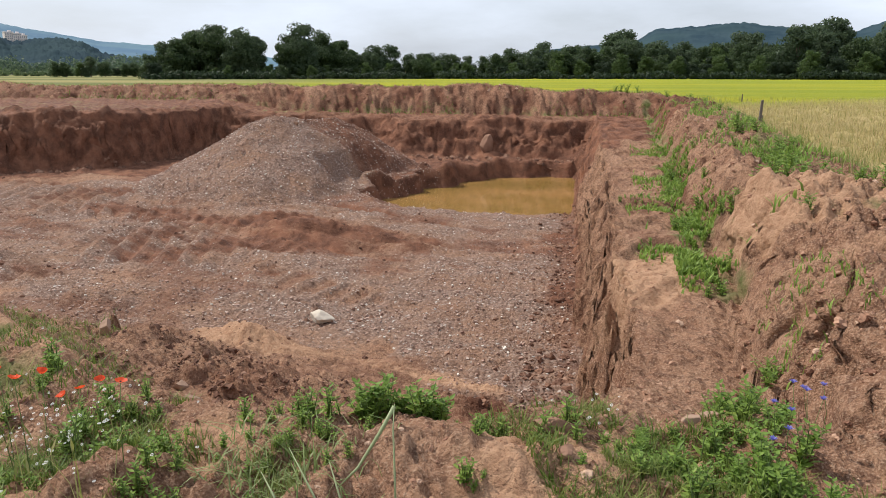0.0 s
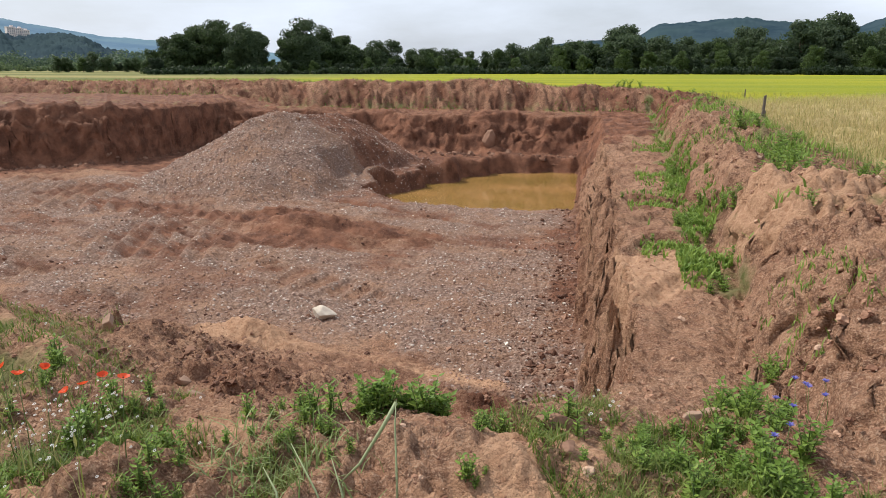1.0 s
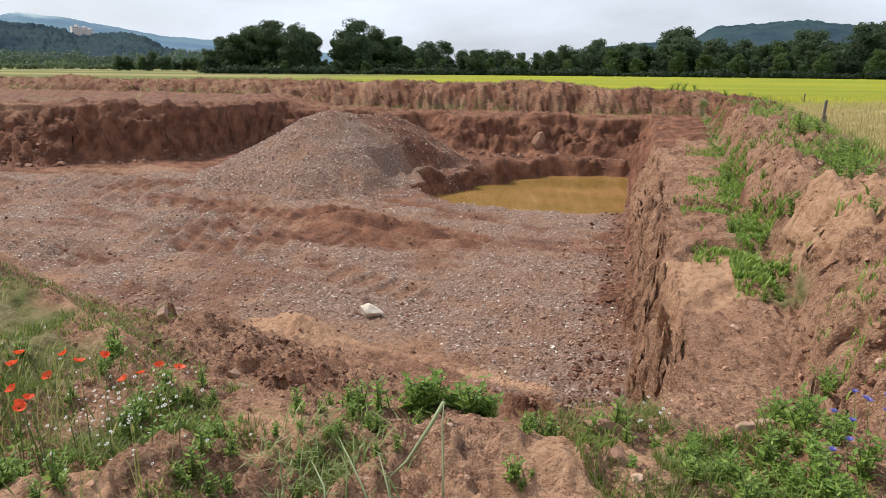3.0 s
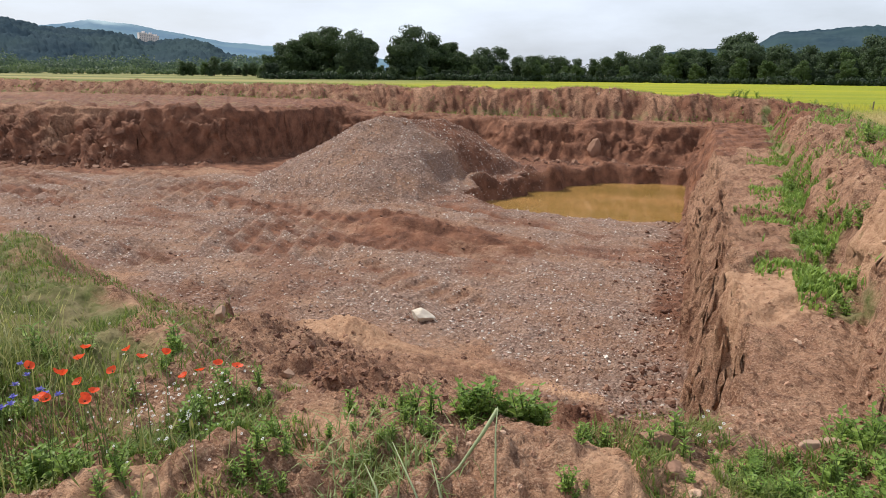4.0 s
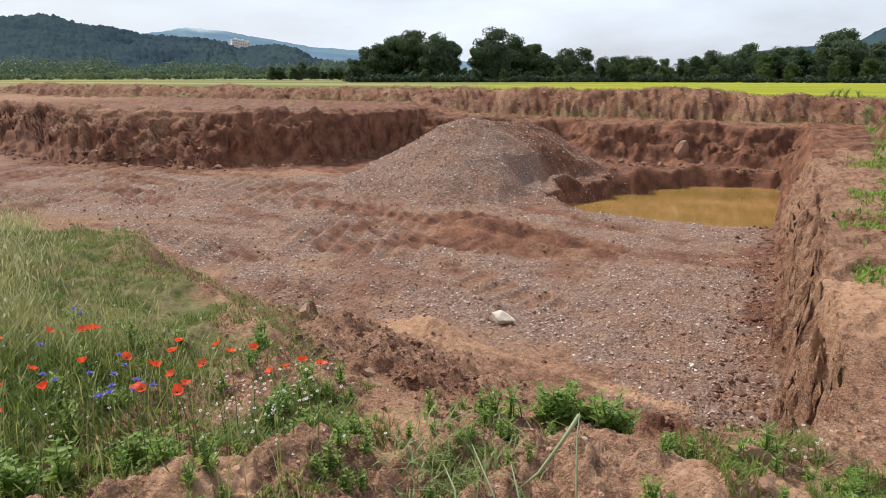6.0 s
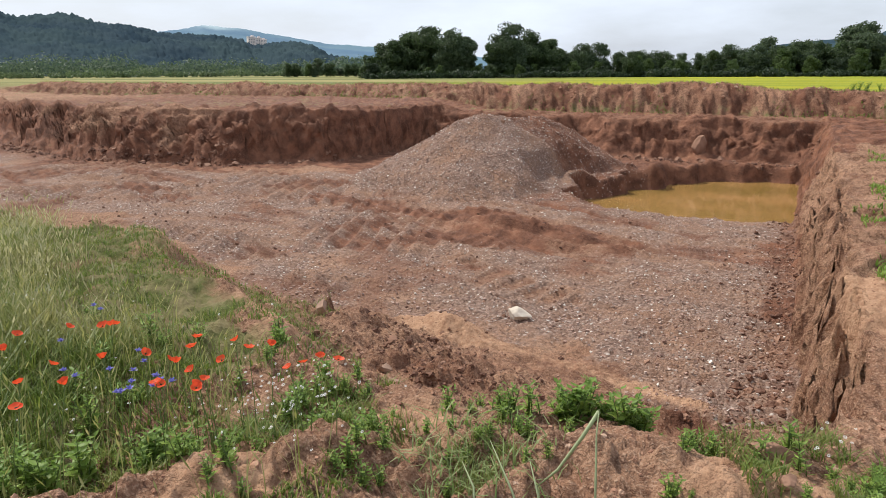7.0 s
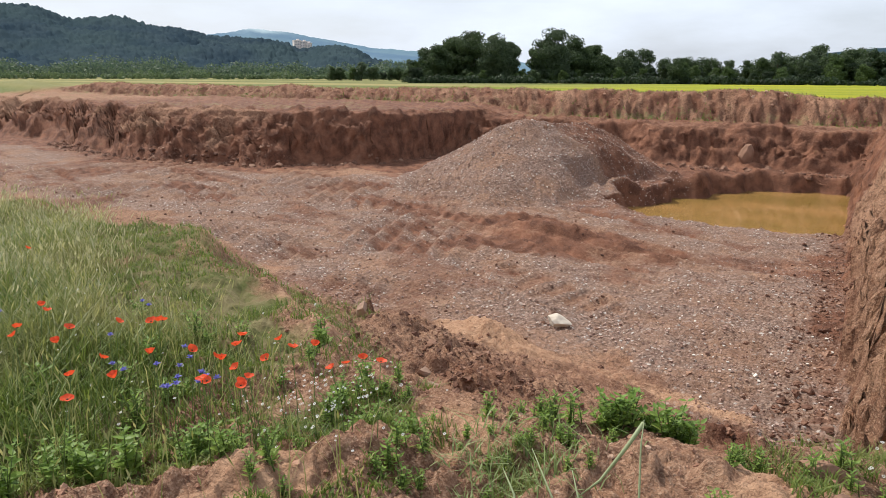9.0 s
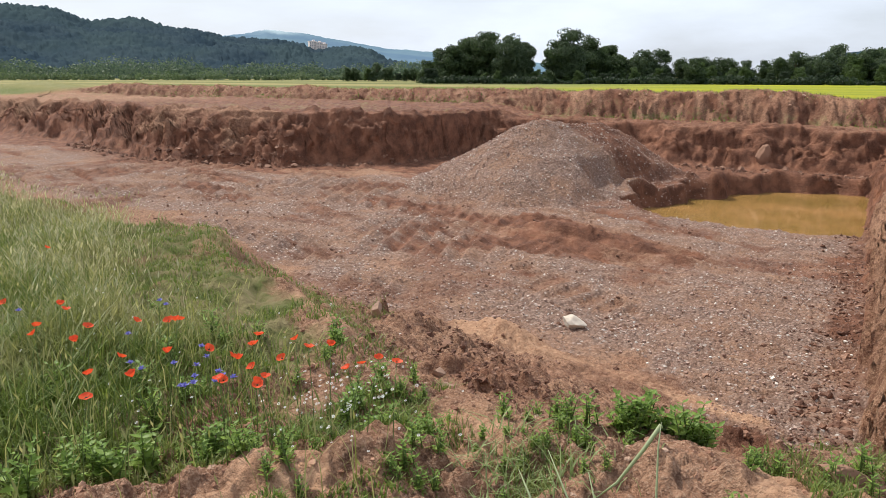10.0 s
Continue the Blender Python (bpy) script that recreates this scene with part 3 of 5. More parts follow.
    out["olive"] = np.clip(ramp(-x, 22, 60) * ramp(y, 30, 40) + west, 0, 1)
    out["field"] = np.clip(np.maximum(np.maximum(beyond, east), west), 0, 1)
    out["straw"] = np.clip(ramp(x, 40, 0) * ramp(x, 0, 3) * ramp(y - 1.1 * x, 34, 22) + west, 0, 1)
    turf = np.maximum(ramp(lip + 0.5 - y, 0, 0.9) * ramp(-x, 2.0, 3.4), 0.45 * bell(x, y, -4.3, 5.3, 1.6, 0.7, -35))
    turf = np.maximum(turf, ramp(y, 2.0, 0.5))
    turf = np.maximum(turf, 0.6 * np.exp(-((x - bx + 0.1) / 0.25) ** 2) * ramp(y, 6, 7))
    turf = np.maximum(turf, 0.55 * np.exp(-((x - bx - 1.35) / 0.6) ** 2) * ramp(y, 5, 7))
    turf = np.maximum(turf, 0.40 * np.exp(-(u / 0.45) ** 2) * (x < 2))
    turf = np.maximum(turf, (0.16 + 0.22 * ramp(fbm(x * 0.25, y * 0.6, 3, 116), -0.1, 0.4)) * (y > yf + 0.8) * (u < 0.1) * (x < 0))
    out["turf"] = np.clip(turf * (1 - pit * ramp(y, toe - 1, toe)), 0, 1)
    out["z"] = z
    return out


def height(x, y):
    return float(relief(np.array([float(x)]), np.array([float(y)]))["z"][0])


def heights(xs, ys):
    return relief(np.asarray(xs, float), np.asarray(ys, float))["z"]


def mesh_from(name, verts, faces, material, smooth=True):
    me = bpy.data.meshes.new(name)
    me.from_pydata(verts, [], faces)
    me.materials.append(material)
    if smooth:
        me.polygons.foreach_set("use_smooth", np.ones(len(me.polygons), bool))
    return me


def grid_mesh(name, X, Y, Z, material, wrap=False):
    """A mesh from two-dimensional arrays of places."""
    r, c = X.shape
    me = bpy.data.meshes.new(name)
    idx = np.arange(r * c).reshape(r, c)
    nxt = np.roll(idx, -1, axis=1) if wrap else idx[:, 1:]
    cur = idx if wrap else idx[:, :-1]
    quads = np.stack([cur[:-1], nxt[:-1], nxt[1:], cur[1:]], -1).reshape(-1, 4)
    me.vertices.add(r * c)
    me.vertices.foreach_set("co", np.stack([X, Y, Z], -1).astype(np.float32).ravel())
    me.loops.add(quads.size)
    me.loops.foreach_set("vertex_index", quads.astype(np.int32).ravel())
    me.polygons.add(len(quads))
    me.polygons.foreach_set("loop_start", np.arange(0, quads.size, 4, dtype=np.int32))
    me.polygons.foreach_set("use_smooth", np.ones(len(quads), bool))
    me.materials.append(material)
    me.update(calc_edges=True)
    me.validate()
    return me


def build_ground():
    """One sheet, ring on ring, finest in the pit and coarse towards the horizon."""
    cx, cy = 0.3, -3.0
    fine = np.radians(np.linspace(-23, 66, 820))
    coarse = np.radians(np.linspace(68, 333, 60)[1:-1])
    ang = np.concatenate([fine, coarse])
    # distance of the far wall and of the berm along every bearing: the rings close up there
    probe = np.arange(6, 75, 0.05)
    px, py = cx - np.sin(ang)[:, None] * probe, cy + np.cos(ang)[:, None] * probe
    r_far = np.array([probe[k.argmax()] if k.any() else 33.0 for k in (py > line(FAR, px))])
    r_berm = np.array([probe[k.argmax()] if k.any() else 38.0 for k in (py > berm_line(px))])
    front = np.abs(np.degrees(ang) - 20) < 49
    r_far, r_berm = np.where(front, np.clip(r_far, 25, 62), 33.0), np.where(front, np.clip(r_berm, 33, 68), 38.0)
    soft = np.ones(15) / 15
    r_far = np.convolve(np.pad(r_far, 7, mode="wrap"), soft, "valid")
    r_berm = np.maximum(np.convolve(np.pad(r_berm, 7, mode="wrap"), soft, "valid"), r_far + 2.2)
    steps, r = [], 4.3
    while r < 33:
        steps.append(r)
        r += 0.007 + 0.0036 * max(r - 3, 1.3)
    inner = (np.array(steps) - 4.3) / (steps[-1] - 4.3)
    rows = [np.full(len(ang), q) for q in (0.002, 0.4, 1.2, 2.0, 2.8, 3.4, 3.9)]
    a0, a1, a2, a3 = r_far - 1.7, r_far + 1.0, r_berm - 0.5, r_berm + 2.2
    rows += [4.3 + (a0 - 4.3) * q for q in inner]
    rows += [a0 + (a1 - a0) * (k + 1) / 84 for k in range(84)]
    rows += [a1 + (a2 - a1) * (k + 1) / 8 for k in range(8)]
    rows += [a2 + (a3 - a2) * (k + 1) / 56 for k in range(56)]
    rows += [a3 + (80 - a3) * ((k + 1) / 26) ** 1.4 for k in range(26)]
    r = 86.0
    while r < 4600:
        rows.append(np.full(len(ang), r))
        r *= 1.12
    rr = np.array(rows)
    X, Y = cx - rr * np.sin(ang)[None, :], cy + rr * np.cos(ang)[None, :]
    shape = X.shape
    x, y = X.ravel(), Y.ravel()
    m = relief(x, y)
    z = m["z"]
    # broken, undercut faces
    f = m["face"] * (0.5 + 0.15 * ramp(y, 17, 20) * ramp(-x, 11, 15))
    def crag(seed):
        n = vnoise3(x * 1.6, y * 1.6, z * 2.2, seed) * 0.15 + vnoise3(x * 4.1, y * 4.1, z * 4.5, seed + 1) * 0.13
        return n + (0.5 - np.abs(vnoise3(x * 8, y * 8, z * 7, seed + 2))) * 0.16 + vnoise3(x * 17, y * 17, z * 15, seed + 3) * 0.045
    dx, dy = crag(80), crag(90)
    dz = 0.10 * vnoise3(x * 4, y * 4, z * 4, 84) + 0.05 * vnoise3(x * 11, y * 11, z * 11, 85)
    x, y, z = x + dx * f, y + dy * f, z + dz * f
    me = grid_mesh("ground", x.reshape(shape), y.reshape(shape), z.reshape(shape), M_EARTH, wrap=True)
    for key in ("gravel", "damp_shade", "field", "straw", "turf", "crust", "olive"):
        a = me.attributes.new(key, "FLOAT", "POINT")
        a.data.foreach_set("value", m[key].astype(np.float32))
    return tagged(new("ground", me), "reddish earth pit with gravel floor, clawed banks and green fields around", "ground", kind="structure")


ground = build_ground()

wx, wy = np.meshgrid(np.linspace(-8.0, 0.6, 60), np.linspace(17.0, 29.6, 80))
water = tagged(new("water", grid_mesh("water", wx, wy, np.full(wx.shape, WATER), M_WATER)), "murky ochre rainwater standing in the pit", "water", kind="structure")


# ---- distance: hills and woods ----
def hill(name, ridge, near, far, material, label, rough=0.02, seed=0, crowns=0.0):
    """A wooded ridge: bearings (degrees left of +y) and the angle at which its top rises, between two distances."""
    b = np.array([p[0] for p in ridge], float)
    e = np.array([p[1] for p in ridge], float)
    order = np.argsort(b)
    az = np.linspace(b.min(), b.max(), 1000 if crowns else 420)
    el = np.interp(az, b[order], e[order])
    t = np.concatenate([np.linspace(0, 0.74, 190), np.linspace(0.76, 1, 8)]) if crowns else np.linspace(0, 1, 40)
    A, T = np.meshgrid(np.radians(az), t)
    R = near + (far - near) * T
    top = np.tan(np.radians(el))[None, :] * (near + (far - near) * 0.7) + 1.5
    prof = np.sin(np.clip(T / 0.7, 0, 1) * math.pi / 2) ** 1.3 * (1 - 0.5 * ramp(T, 0.75, 1.0))
    X, Y = -R * np.sin(A), R * np.cos(A)
    s = near / 40
    bumps = fbm(X / s, Y / s, 3, seed) * rough * top + 0.5 * rough * top * vnoise(X / s * 5, Y / s * 5, seed + 9)
    ends = ramp(np.minimum(az - b.min(), b.max() - az), 0, 1.5)[None, :]
    Z = (top * prof + bumps * prof) * ends - 2 * (1 - ends) - 2 * (T == 0)
    if crowns:
        # the roof of the wood: rounded crowns in uneven stands
        Z = Z + ends * crowns * (pebbled(X / 8, Y / 8, seed + 3) + 0.6 * pebbled(X / 5, Y / 5, seed + 6) + 1.8 * vnoise(X / 50, Y / 50, seed + 4) - 1.2)
    me = grid_mesh(name, X, Y, Z, material)
    clear = me.attributes.new("clearing", "FLOAT", "POINT")
    clear.data.foreach_set("value", (bell(np.degrees(A), T, 43.6, 0.60, 1.5, 0.07) * (name == "backdrop_hill_far")).astype(np.float32).ravel())
    return tagged(new(name, me), label, "hill", kind="structure")


# bluish distance haze is mixed into these forest base colours
M_HILL_NEAR = forest_material("hazed_forest", (0.026, 0.042, 0.056), (0.042, 0.061, 0.072), 0.03)
M_HILL_FAR = forest_material("hazed_hill", (0.10, 0.16, 0.225), (0.13, 0.195, 0.25), 0.006)
M_HILL_RIGHT = forest_material("hazed_forest_east", (0.026, 0.046, 0.062), (0.042, 0.066, 0.080), 0.012)

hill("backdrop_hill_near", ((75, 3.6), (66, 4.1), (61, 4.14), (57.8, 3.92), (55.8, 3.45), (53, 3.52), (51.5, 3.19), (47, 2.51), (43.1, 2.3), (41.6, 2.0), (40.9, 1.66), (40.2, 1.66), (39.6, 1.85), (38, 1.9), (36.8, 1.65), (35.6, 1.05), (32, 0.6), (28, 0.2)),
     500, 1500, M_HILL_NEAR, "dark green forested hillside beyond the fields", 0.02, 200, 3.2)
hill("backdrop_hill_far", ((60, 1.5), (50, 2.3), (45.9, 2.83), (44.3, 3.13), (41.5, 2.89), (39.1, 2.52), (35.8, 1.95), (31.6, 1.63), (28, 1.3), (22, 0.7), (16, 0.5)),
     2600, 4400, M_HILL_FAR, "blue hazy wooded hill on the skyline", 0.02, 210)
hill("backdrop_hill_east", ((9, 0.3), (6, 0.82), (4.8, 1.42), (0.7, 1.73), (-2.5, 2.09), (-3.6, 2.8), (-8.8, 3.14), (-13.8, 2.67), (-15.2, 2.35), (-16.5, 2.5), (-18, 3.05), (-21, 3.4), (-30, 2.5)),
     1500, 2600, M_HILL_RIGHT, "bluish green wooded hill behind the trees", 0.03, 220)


def leaf_cloud(rng, centres, radii, per, size, squash=0.8, droop=0.0):
    """Many small bent leaves in clumps: vertices and faces."""
    n = len(centres) * per
    c = np.repeat(centres, per, axis=0)
    r = np.repeat(radii, per)
    d = rng.normal(size=(n, 3))
    d /= np.linalg.norm(d, axis=1)[:, None]
    rad = r * rng.uniform(0.45, 1.05, n) ** 0.6
    p = c + d * rad[:, None] * np.array([1, 1, squash])
    nrm = d + rng.normal(scale=0.55, size=(n, 3))
    nrm /= np.linalg.norm(nrm, axis=1)[:, None]
    a = np.cross(nrm, rng.normal(size=(n, 3)))
    a /= np.linalg.norm(a, axis=1)[:, None] + 1e-9
    if droop:
        a = a * (1 - droop) + np.array([0, 0, -1]) * droop
        a /= np.linalg.norm(a, axis=1)[:, None]
    b = np.cross(nrm, a)
    s = (size * rng.uniform(0.6, 1.4, n))[:, None]
    quad = np.stack([p - a * s, p + b * s * 0.55 - nrm * s * 0.12, p + a * s, p - b * s * 0.55 - nrm * s * 0.12], 1).reshape(-1, 3)
    faces = np.arange(n * 4).reshape(-1, 4)
    return quad, faces


def tube(points, radii, sides=7):
    """A tapered tube along points: vertices and faces."""
    v, f = [], []
    for i, (p, r) in enumerate(zip(points, radii)):
        p = Vector(p)
        q = Vector(points[min(i + 1, len(points) - 1)]) - Vector(points[max(i - 1, 0)])
        rot = q.to_track_quat("Z", "Y")
        for k in range(sides):
            a = 2 * math.pi * k / sides
            v.append(p + rot @ Vector((r * math.cos(a), r * math.sin(a), 0)))
        if i:
            o = (i - 1) * sides
            for k in range(sides):
                f.append((o + k, o + (k + 1) % sides, o + sides + (k + 1) % sides, o + sides + k))
    f.append(tuple(range(len(v) - sides, len(v))))
    return [tuple(q) for q in v], f


def join_lists(pieces):
    v, f = [], []
    for pv, pf in pieces:
        o = len(v)
        v += [tuple(q) for q in pv]
        f += [tuple(i + o for i in q) for q in pf]
    return v, f


def empty(name, m, label="", category="", group="", kind=""):
    ob = new(name)
    ob.matrix_basis = m
    return tagged(ob, label, category, group, kind)


def child(name, me, parent, label=""):
    ob = new(name, me)
    ob.parent = parent
    return tagged(ob, label)


def make_tree(seed, tall, wide, leaf, label, clumps=46, per=70, droop=0.0, low=0.10, leaf_size=0.3, group="trees along the field edge", name="tree"):
    """A broadleaf tree of that height, standing at the origin."""
    rng = np.random.default_rng(seed)
    tree = empty(name, Matrix(), label, "tree", group)
    pieces = [tube([(0, 0, -0.5), (0.1, 0, tall * 0.15), (0.0, 0.15, tall * 0.35), (0.2, 0.1, tall * 0.7)], [tall * 0.035, tall * 0.028, tall * 0.02, tall * 0.006])]
    cs, rs = [], []
    lobes = [(rng.uniform(0, 6.28), rng.uniform(0.35, 0.75), rng.uniform(0.40, 0.80)) for _ in range(6)]
    lobes.append((0.0, 0.1, 0.86))
    for k in range(clumps):
        a, out, up = lobes[k % 7]
        base = np.array([math.cos(a) * out * wide * 0.38, math.sin(a) * out * wide * 0.38, up * tall])
        c = base + rng.normal(size=3) * np.array([wide * 0.09, wide * 0.09, tall * 0.07])
        c[2] = min(max(c[2], tall * (low + 0.08)), tall * 0.91)
        cs.append(c)
        rs.append(wide * rng.uniform(0.11, 0.20))
    for k in range(clumps // 2):
        a, q = rng.uniform(0, 6.28), rng.uniform(0.15, 0.40)
        cs.append(np.array([math.cos(a) * wide * q, math.sin(a) * wide * q, tall * rng.uniform(low * 0.8, 0.5)]))
        rs.append(wide * rng.uniform(0.13, 0.20))
    for a, out, up in lobes[:5]:
        q = Vector((math.cos(a) * out * wide / 2, math.sin(a) * out * wide / 2, up * tall * 0.95))
        s = Vector((0.0, 0.1, tall * 0.25))
        pieces.append(tube([s, s.lerp(q, 0.5) + Vector((0, 0, 0.05 * tall)), q], [tall * 0.015, tall * 0.009, tall * 0.003], 5))
    v, f = join_lists(pieces)
    child("trunk", mesh_from("trunk", v, f, M_BARK), tree)
    q, fc = leaf_cloud(rng, np.array(cs), np.array(rs), per, leaf_size, droop=droop)
    child("crown", mesh_from("crown", q.tolist(), fc.tolist(), leaf, smooth=False), tree)
    return tree


def place(b, dist, turn=0.0, scale=1.0, z=-0.05):
    """A pose on the ground at a bearing (degrees left of +y) and distance."""
    a = radians(b)
    return pose(-dist * math.sin(a), dist * math.cos(a), z, 0, 0, turn) @ Matrix.Scale(scale, 4)


# two groups of big willows, then the wood that closes the field
rng = random.Random(11)
BIG = ((31.0, 8.4, 7.5), (29.7, 10.6, 8), (28.4, 11.6, 8.5), (26.7, 10.6, 8), (25.7, 9.4, 6), (23.1, 9.6, 6.5), (22.4, 11.8, 9), (21.0, 10.6, 8.5), (19.8, 8.6, 7.5), (18.9, 6.2, 7))
for i, (b, tall, wide) in enumerate(BIG):
    t = make_tree(100 + i, tall, wide * 1.18, M_LEAF_WILLOW if i in (3, 4, 6) else M_LEAF, "tall dark green willow at the far edge of the field", 70, 190, 0.25, leaf_size=0.22)
    t.matrix_basis = place(b - 0.3, 168 + rng.uniform(-6, 6), rng.uniform(0, 360), 0.93)
variants = [make_tree(200 + i, 7.0, w, leaf, "dark green broadleaf tree in the row behind the crop field", 42, 130, 0.1, low=0.04, leaf_size=0.20)
            for i, (w, leaf) in enumerate(((7.0, M_LEAF), (7.8, M_LEAF), (6.2, M_LEAF_BUSH), (7.2, M_LEAF_WILLOW), (8.2, M_LEAF), (7.5, M_LEAF_DARK)))]
first = [True] * len(variants)


def tree_copy(k, m, label="", group=""):
    if first[k]:
        variants[k].matrix_basis, first[k] = m, False
        return tagged(variants[k], label, group=group)
    return tagged(copy_thing(variants[k], m), label, group=group)


SKYLINE = ((33, 0.75), (24.6, 0.9), (18.5, 1.3), (16.5, 1.6), (15, 1.45), (13.5, 1.9), (11, 1.6), (9, 1.5), (6.9, 1.6), (5.8, 1.15), (4.4, 1.55), (1.1, 1.95), (-1.3, 2.05), (-5.2, 1.95), (-10.7, 2.0), (-15, 2.3), (-18, 2.25), (-26, 2.5))
b = 33.0
while b > -26:
    el = float(np.interp(-b, [-p[0] for p in SKYLINE], [p[1] for p in SKYLINE]))
    for row, (dist, share) in enumerate(((160, 0.9), (172, 1.12), (186, 1.2))):
        if (row == 2 and b > 6) or (row == 0 and rng.random() < 0.35):
            continue
        k = rng.choice((0, 1, 2, 3, 4, 5) if row else (0, 2, 2, 5))
        tall = (dist * math.tan(radians(el)) + 1.5) * share * (1.04 if b < 4 else 1.0) * rng.uniform(0.92, 1.18)
        tree_copy(k, place(b + rng.uniform(-0.4, 0.4), dist + rng.uniform(-5, 5), rng.uniform(0, 360), tall / 7.0))
    b -= 0.75
# orchard row in the west, with stems showing
for k in range(9):
    b = 38.6 - k * 0.75 + rng.uniform(-0.2, 0.2)
    tree_copy(k % 6, place(b, 215, rng.uniform(0, 360), rng.uniform(0.62, 0.74), 0.25), "small round orchard tree standing in the far meadow", "orchard trees")


def far_wood(name, b0, b1, r0, r1, count, tall, leaf, label, seed, leaf_size=0.6):
    """A distant belt of scrub and trees, too far to count."""
    g = np.random.default_rng(seed)
    az, r = np.radians(g.uniform(b1, b0, count)), g.uniform(r0, r1, count)
    h = tall * g.uniform(0.45, 1.1, count) * (0.75 + 0.4 * vnoise(np.degrees(az) * 0.5, r * 0.01, seed))
    c = np.stack([-r * np.sin(az), r * np.cos(az), h * 0.5], 1)
    v, f = leaf_cloud(g, c, h * 0.62, 44, leaf_size, squash=0.9)
    v[:, 2] = np.maximum(v[:, 2], 0.0)
    return tagged(new(name, mesh_from(name, v.tolist(), f.tolist(), leaf, smooth=False)), label, "wood", kind="stuff")


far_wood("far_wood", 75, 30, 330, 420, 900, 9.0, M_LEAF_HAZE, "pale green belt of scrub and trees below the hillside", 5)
# no real hedge: dark leaves added as the shade below the trees
far_wood("field_hedge", 33, -27, 152, 158, 800, 1.7, M_LEAF_DARK, "added strip of dark leaves standing in for shade at the foot of the wood", 7, 0.28)
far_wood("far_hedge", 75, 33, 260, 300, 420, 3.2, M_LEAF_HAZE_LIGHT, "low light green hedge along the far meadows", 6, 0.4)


def tower_block(name, b, dist, z0, wide, deep, tall, storeys, bays):
    """A slab of flats with rows of window openings filled by recessed panes."""
    ob = empty(name, place(b, dist, b + 14, z=z0), "pale concrete high-rise block of flats on the hill", "building", "high-rise blocks on the hill")
    me = bpy.data.meshes.new("wall")
    bm = bmesh.new()
    bmesh.ops.create_cube(bm, size=1, matrix=Matrix.Translation((0, 0, tall / 2)) @ Matrix.Diagonal((wide, deep, tall, 1)))
    bm.to_mesh(me)
    me.materials.append(M_CONCRETE)
    child("wall", me, ob)
    bm = bmesh.new()
    bmesh.ops.create_cube(bm, size=1, matrix=Matrix.Translation((0, 0, tall + 0.6)) @ Matrix.Diagonal((wide + 0.8, deep + 0.8, 1.2, 1)))
    bmesh.ops.create_cube(bm, size=1, matrix=Matrix.Translation((wide * 0.15, 0, tall + 2.4)) @ Matrix.Diagonal((wide * 0.3, deep * 0.5, 2.4, 1)))
    me = bpy.data.meshes.new("roof")
    bm.to_mesh(me)
    me.materials.append(M_CONCRETE)
    child("roof", me, ob)
    bm = bmesh.new()
    bmesh.ops.create_cube(bm, size=1, matrix=Matrix.Diagonal((wide / bays * 0.55, 0.3, tall / storeys * 0.5, 1)))
    pane = bpy.data.meshes.new("window")
    bm.to_mesh(pane)
    pane.materials.append(M_WINDOW)
    for i in range(bays):
        for j in range(storeys):
            w = child("window", pane, ob)
            w.location = (-wide / 2 + wide * (i + 0.5) / bays, -deep / 2 - 0.05, tall * (j + 0.5) / storeys)
    return ob


def plain(name, a, b, scale, rough=0.85):
    n = Nodes(name, rough, 0.2)
    return n.done(n.mix(n.noise(scale, 5), a, b))


M_CONCRETE = plain("concrete", (0.66, 0.58, 0.55), (0.78, 0.70, 0.67), 0.08)
M_WINDOW = plain("window_glass", (0.16, 0.17, 0.19), (0.24, 0.25, 0.27), 0.2, 0.3)
for b, wide, tall in ((41.0, 14, 27), (40.55, 13, 25), (40.2, 12, 22)):
    tower_block("apartment_building", b, 1550, 40, wide, 14, tall, 9, 4)


def small_house(b, dist, z0, wide, deep, tall, turn, label):
    """A plain gabled house standing between the trees of the hill."""
    ob = empty("house", place(b, dist, turn, z=z0), label, "house", "houses on the hill")
    bm = bmesh.new()
    bmesh.ops.create_cube(bm, size=1, matrix=Matrix.Translation((0, 0, tall / 2)) @ Matrix.Diagonal((wide, deep, tall, 1)))
    me = bpy.data.meshes.new("wall")
    bm.to_mesh(me)
    me.materials.append(M_PLASTER)
    child("wall", me, ob)
    w, d, e = wide / 2 + 0.5, deep / 2 + 0.5, tall + deep * 0.42
    v = [(-w, -d, tall - 0.2), (w, -d, tall - 0.2), (w, d, tall - 0.2), (-w, d, tall - 0.2), (-w, 0, e), (w, 0, e)]
    child("roof", mesh_from("roof", v, [(0, 1, 5, 4), (2, 3, 4, 5), (0, 4, 3), (1, 2, 5), (3, 2, 1, 0)], M_TILES, smooth=False), ob, "dark tiled roof")
    bm = bmesh.new()
    bmesh.ops.create_cube(bm, size=1, matrix=Matrix.Diagonal((wide * 0.14, 0.2, tall * 0.2, 1)))
    pane = bpy.data.meshes.new("window")
    bm.to_mesh(pane)
    pane.materials.append(M_WINDOW)
    for i in (-0.3, 0.0, 0.3):
        child("window", pane, ob).location = (i * wide, -deep / 2 - 0.05, tall * 0.68)
    return ob


M_PLASTER = plain("plaster", (0.62, 0.60, 0.56), (0.74, 0.72, 0.68), 0.1)
M_TILES = plain("roof_tiles", (0.10, 0.07, 0.06), (0.17, 0.11, 0.09), 0.5)
small_house(39.75, 1300, 33, 12, 9, 9, 30, "pale gabled house among trees on the hill")
small_house(39.35, 1310, 35, 10, 8, 10, 70, "pale gabled house among trees on the hill")
small_house(37.3, 1300, 31, 11, 8, 11, 50, "pale gabled house beside the wooded knoll")


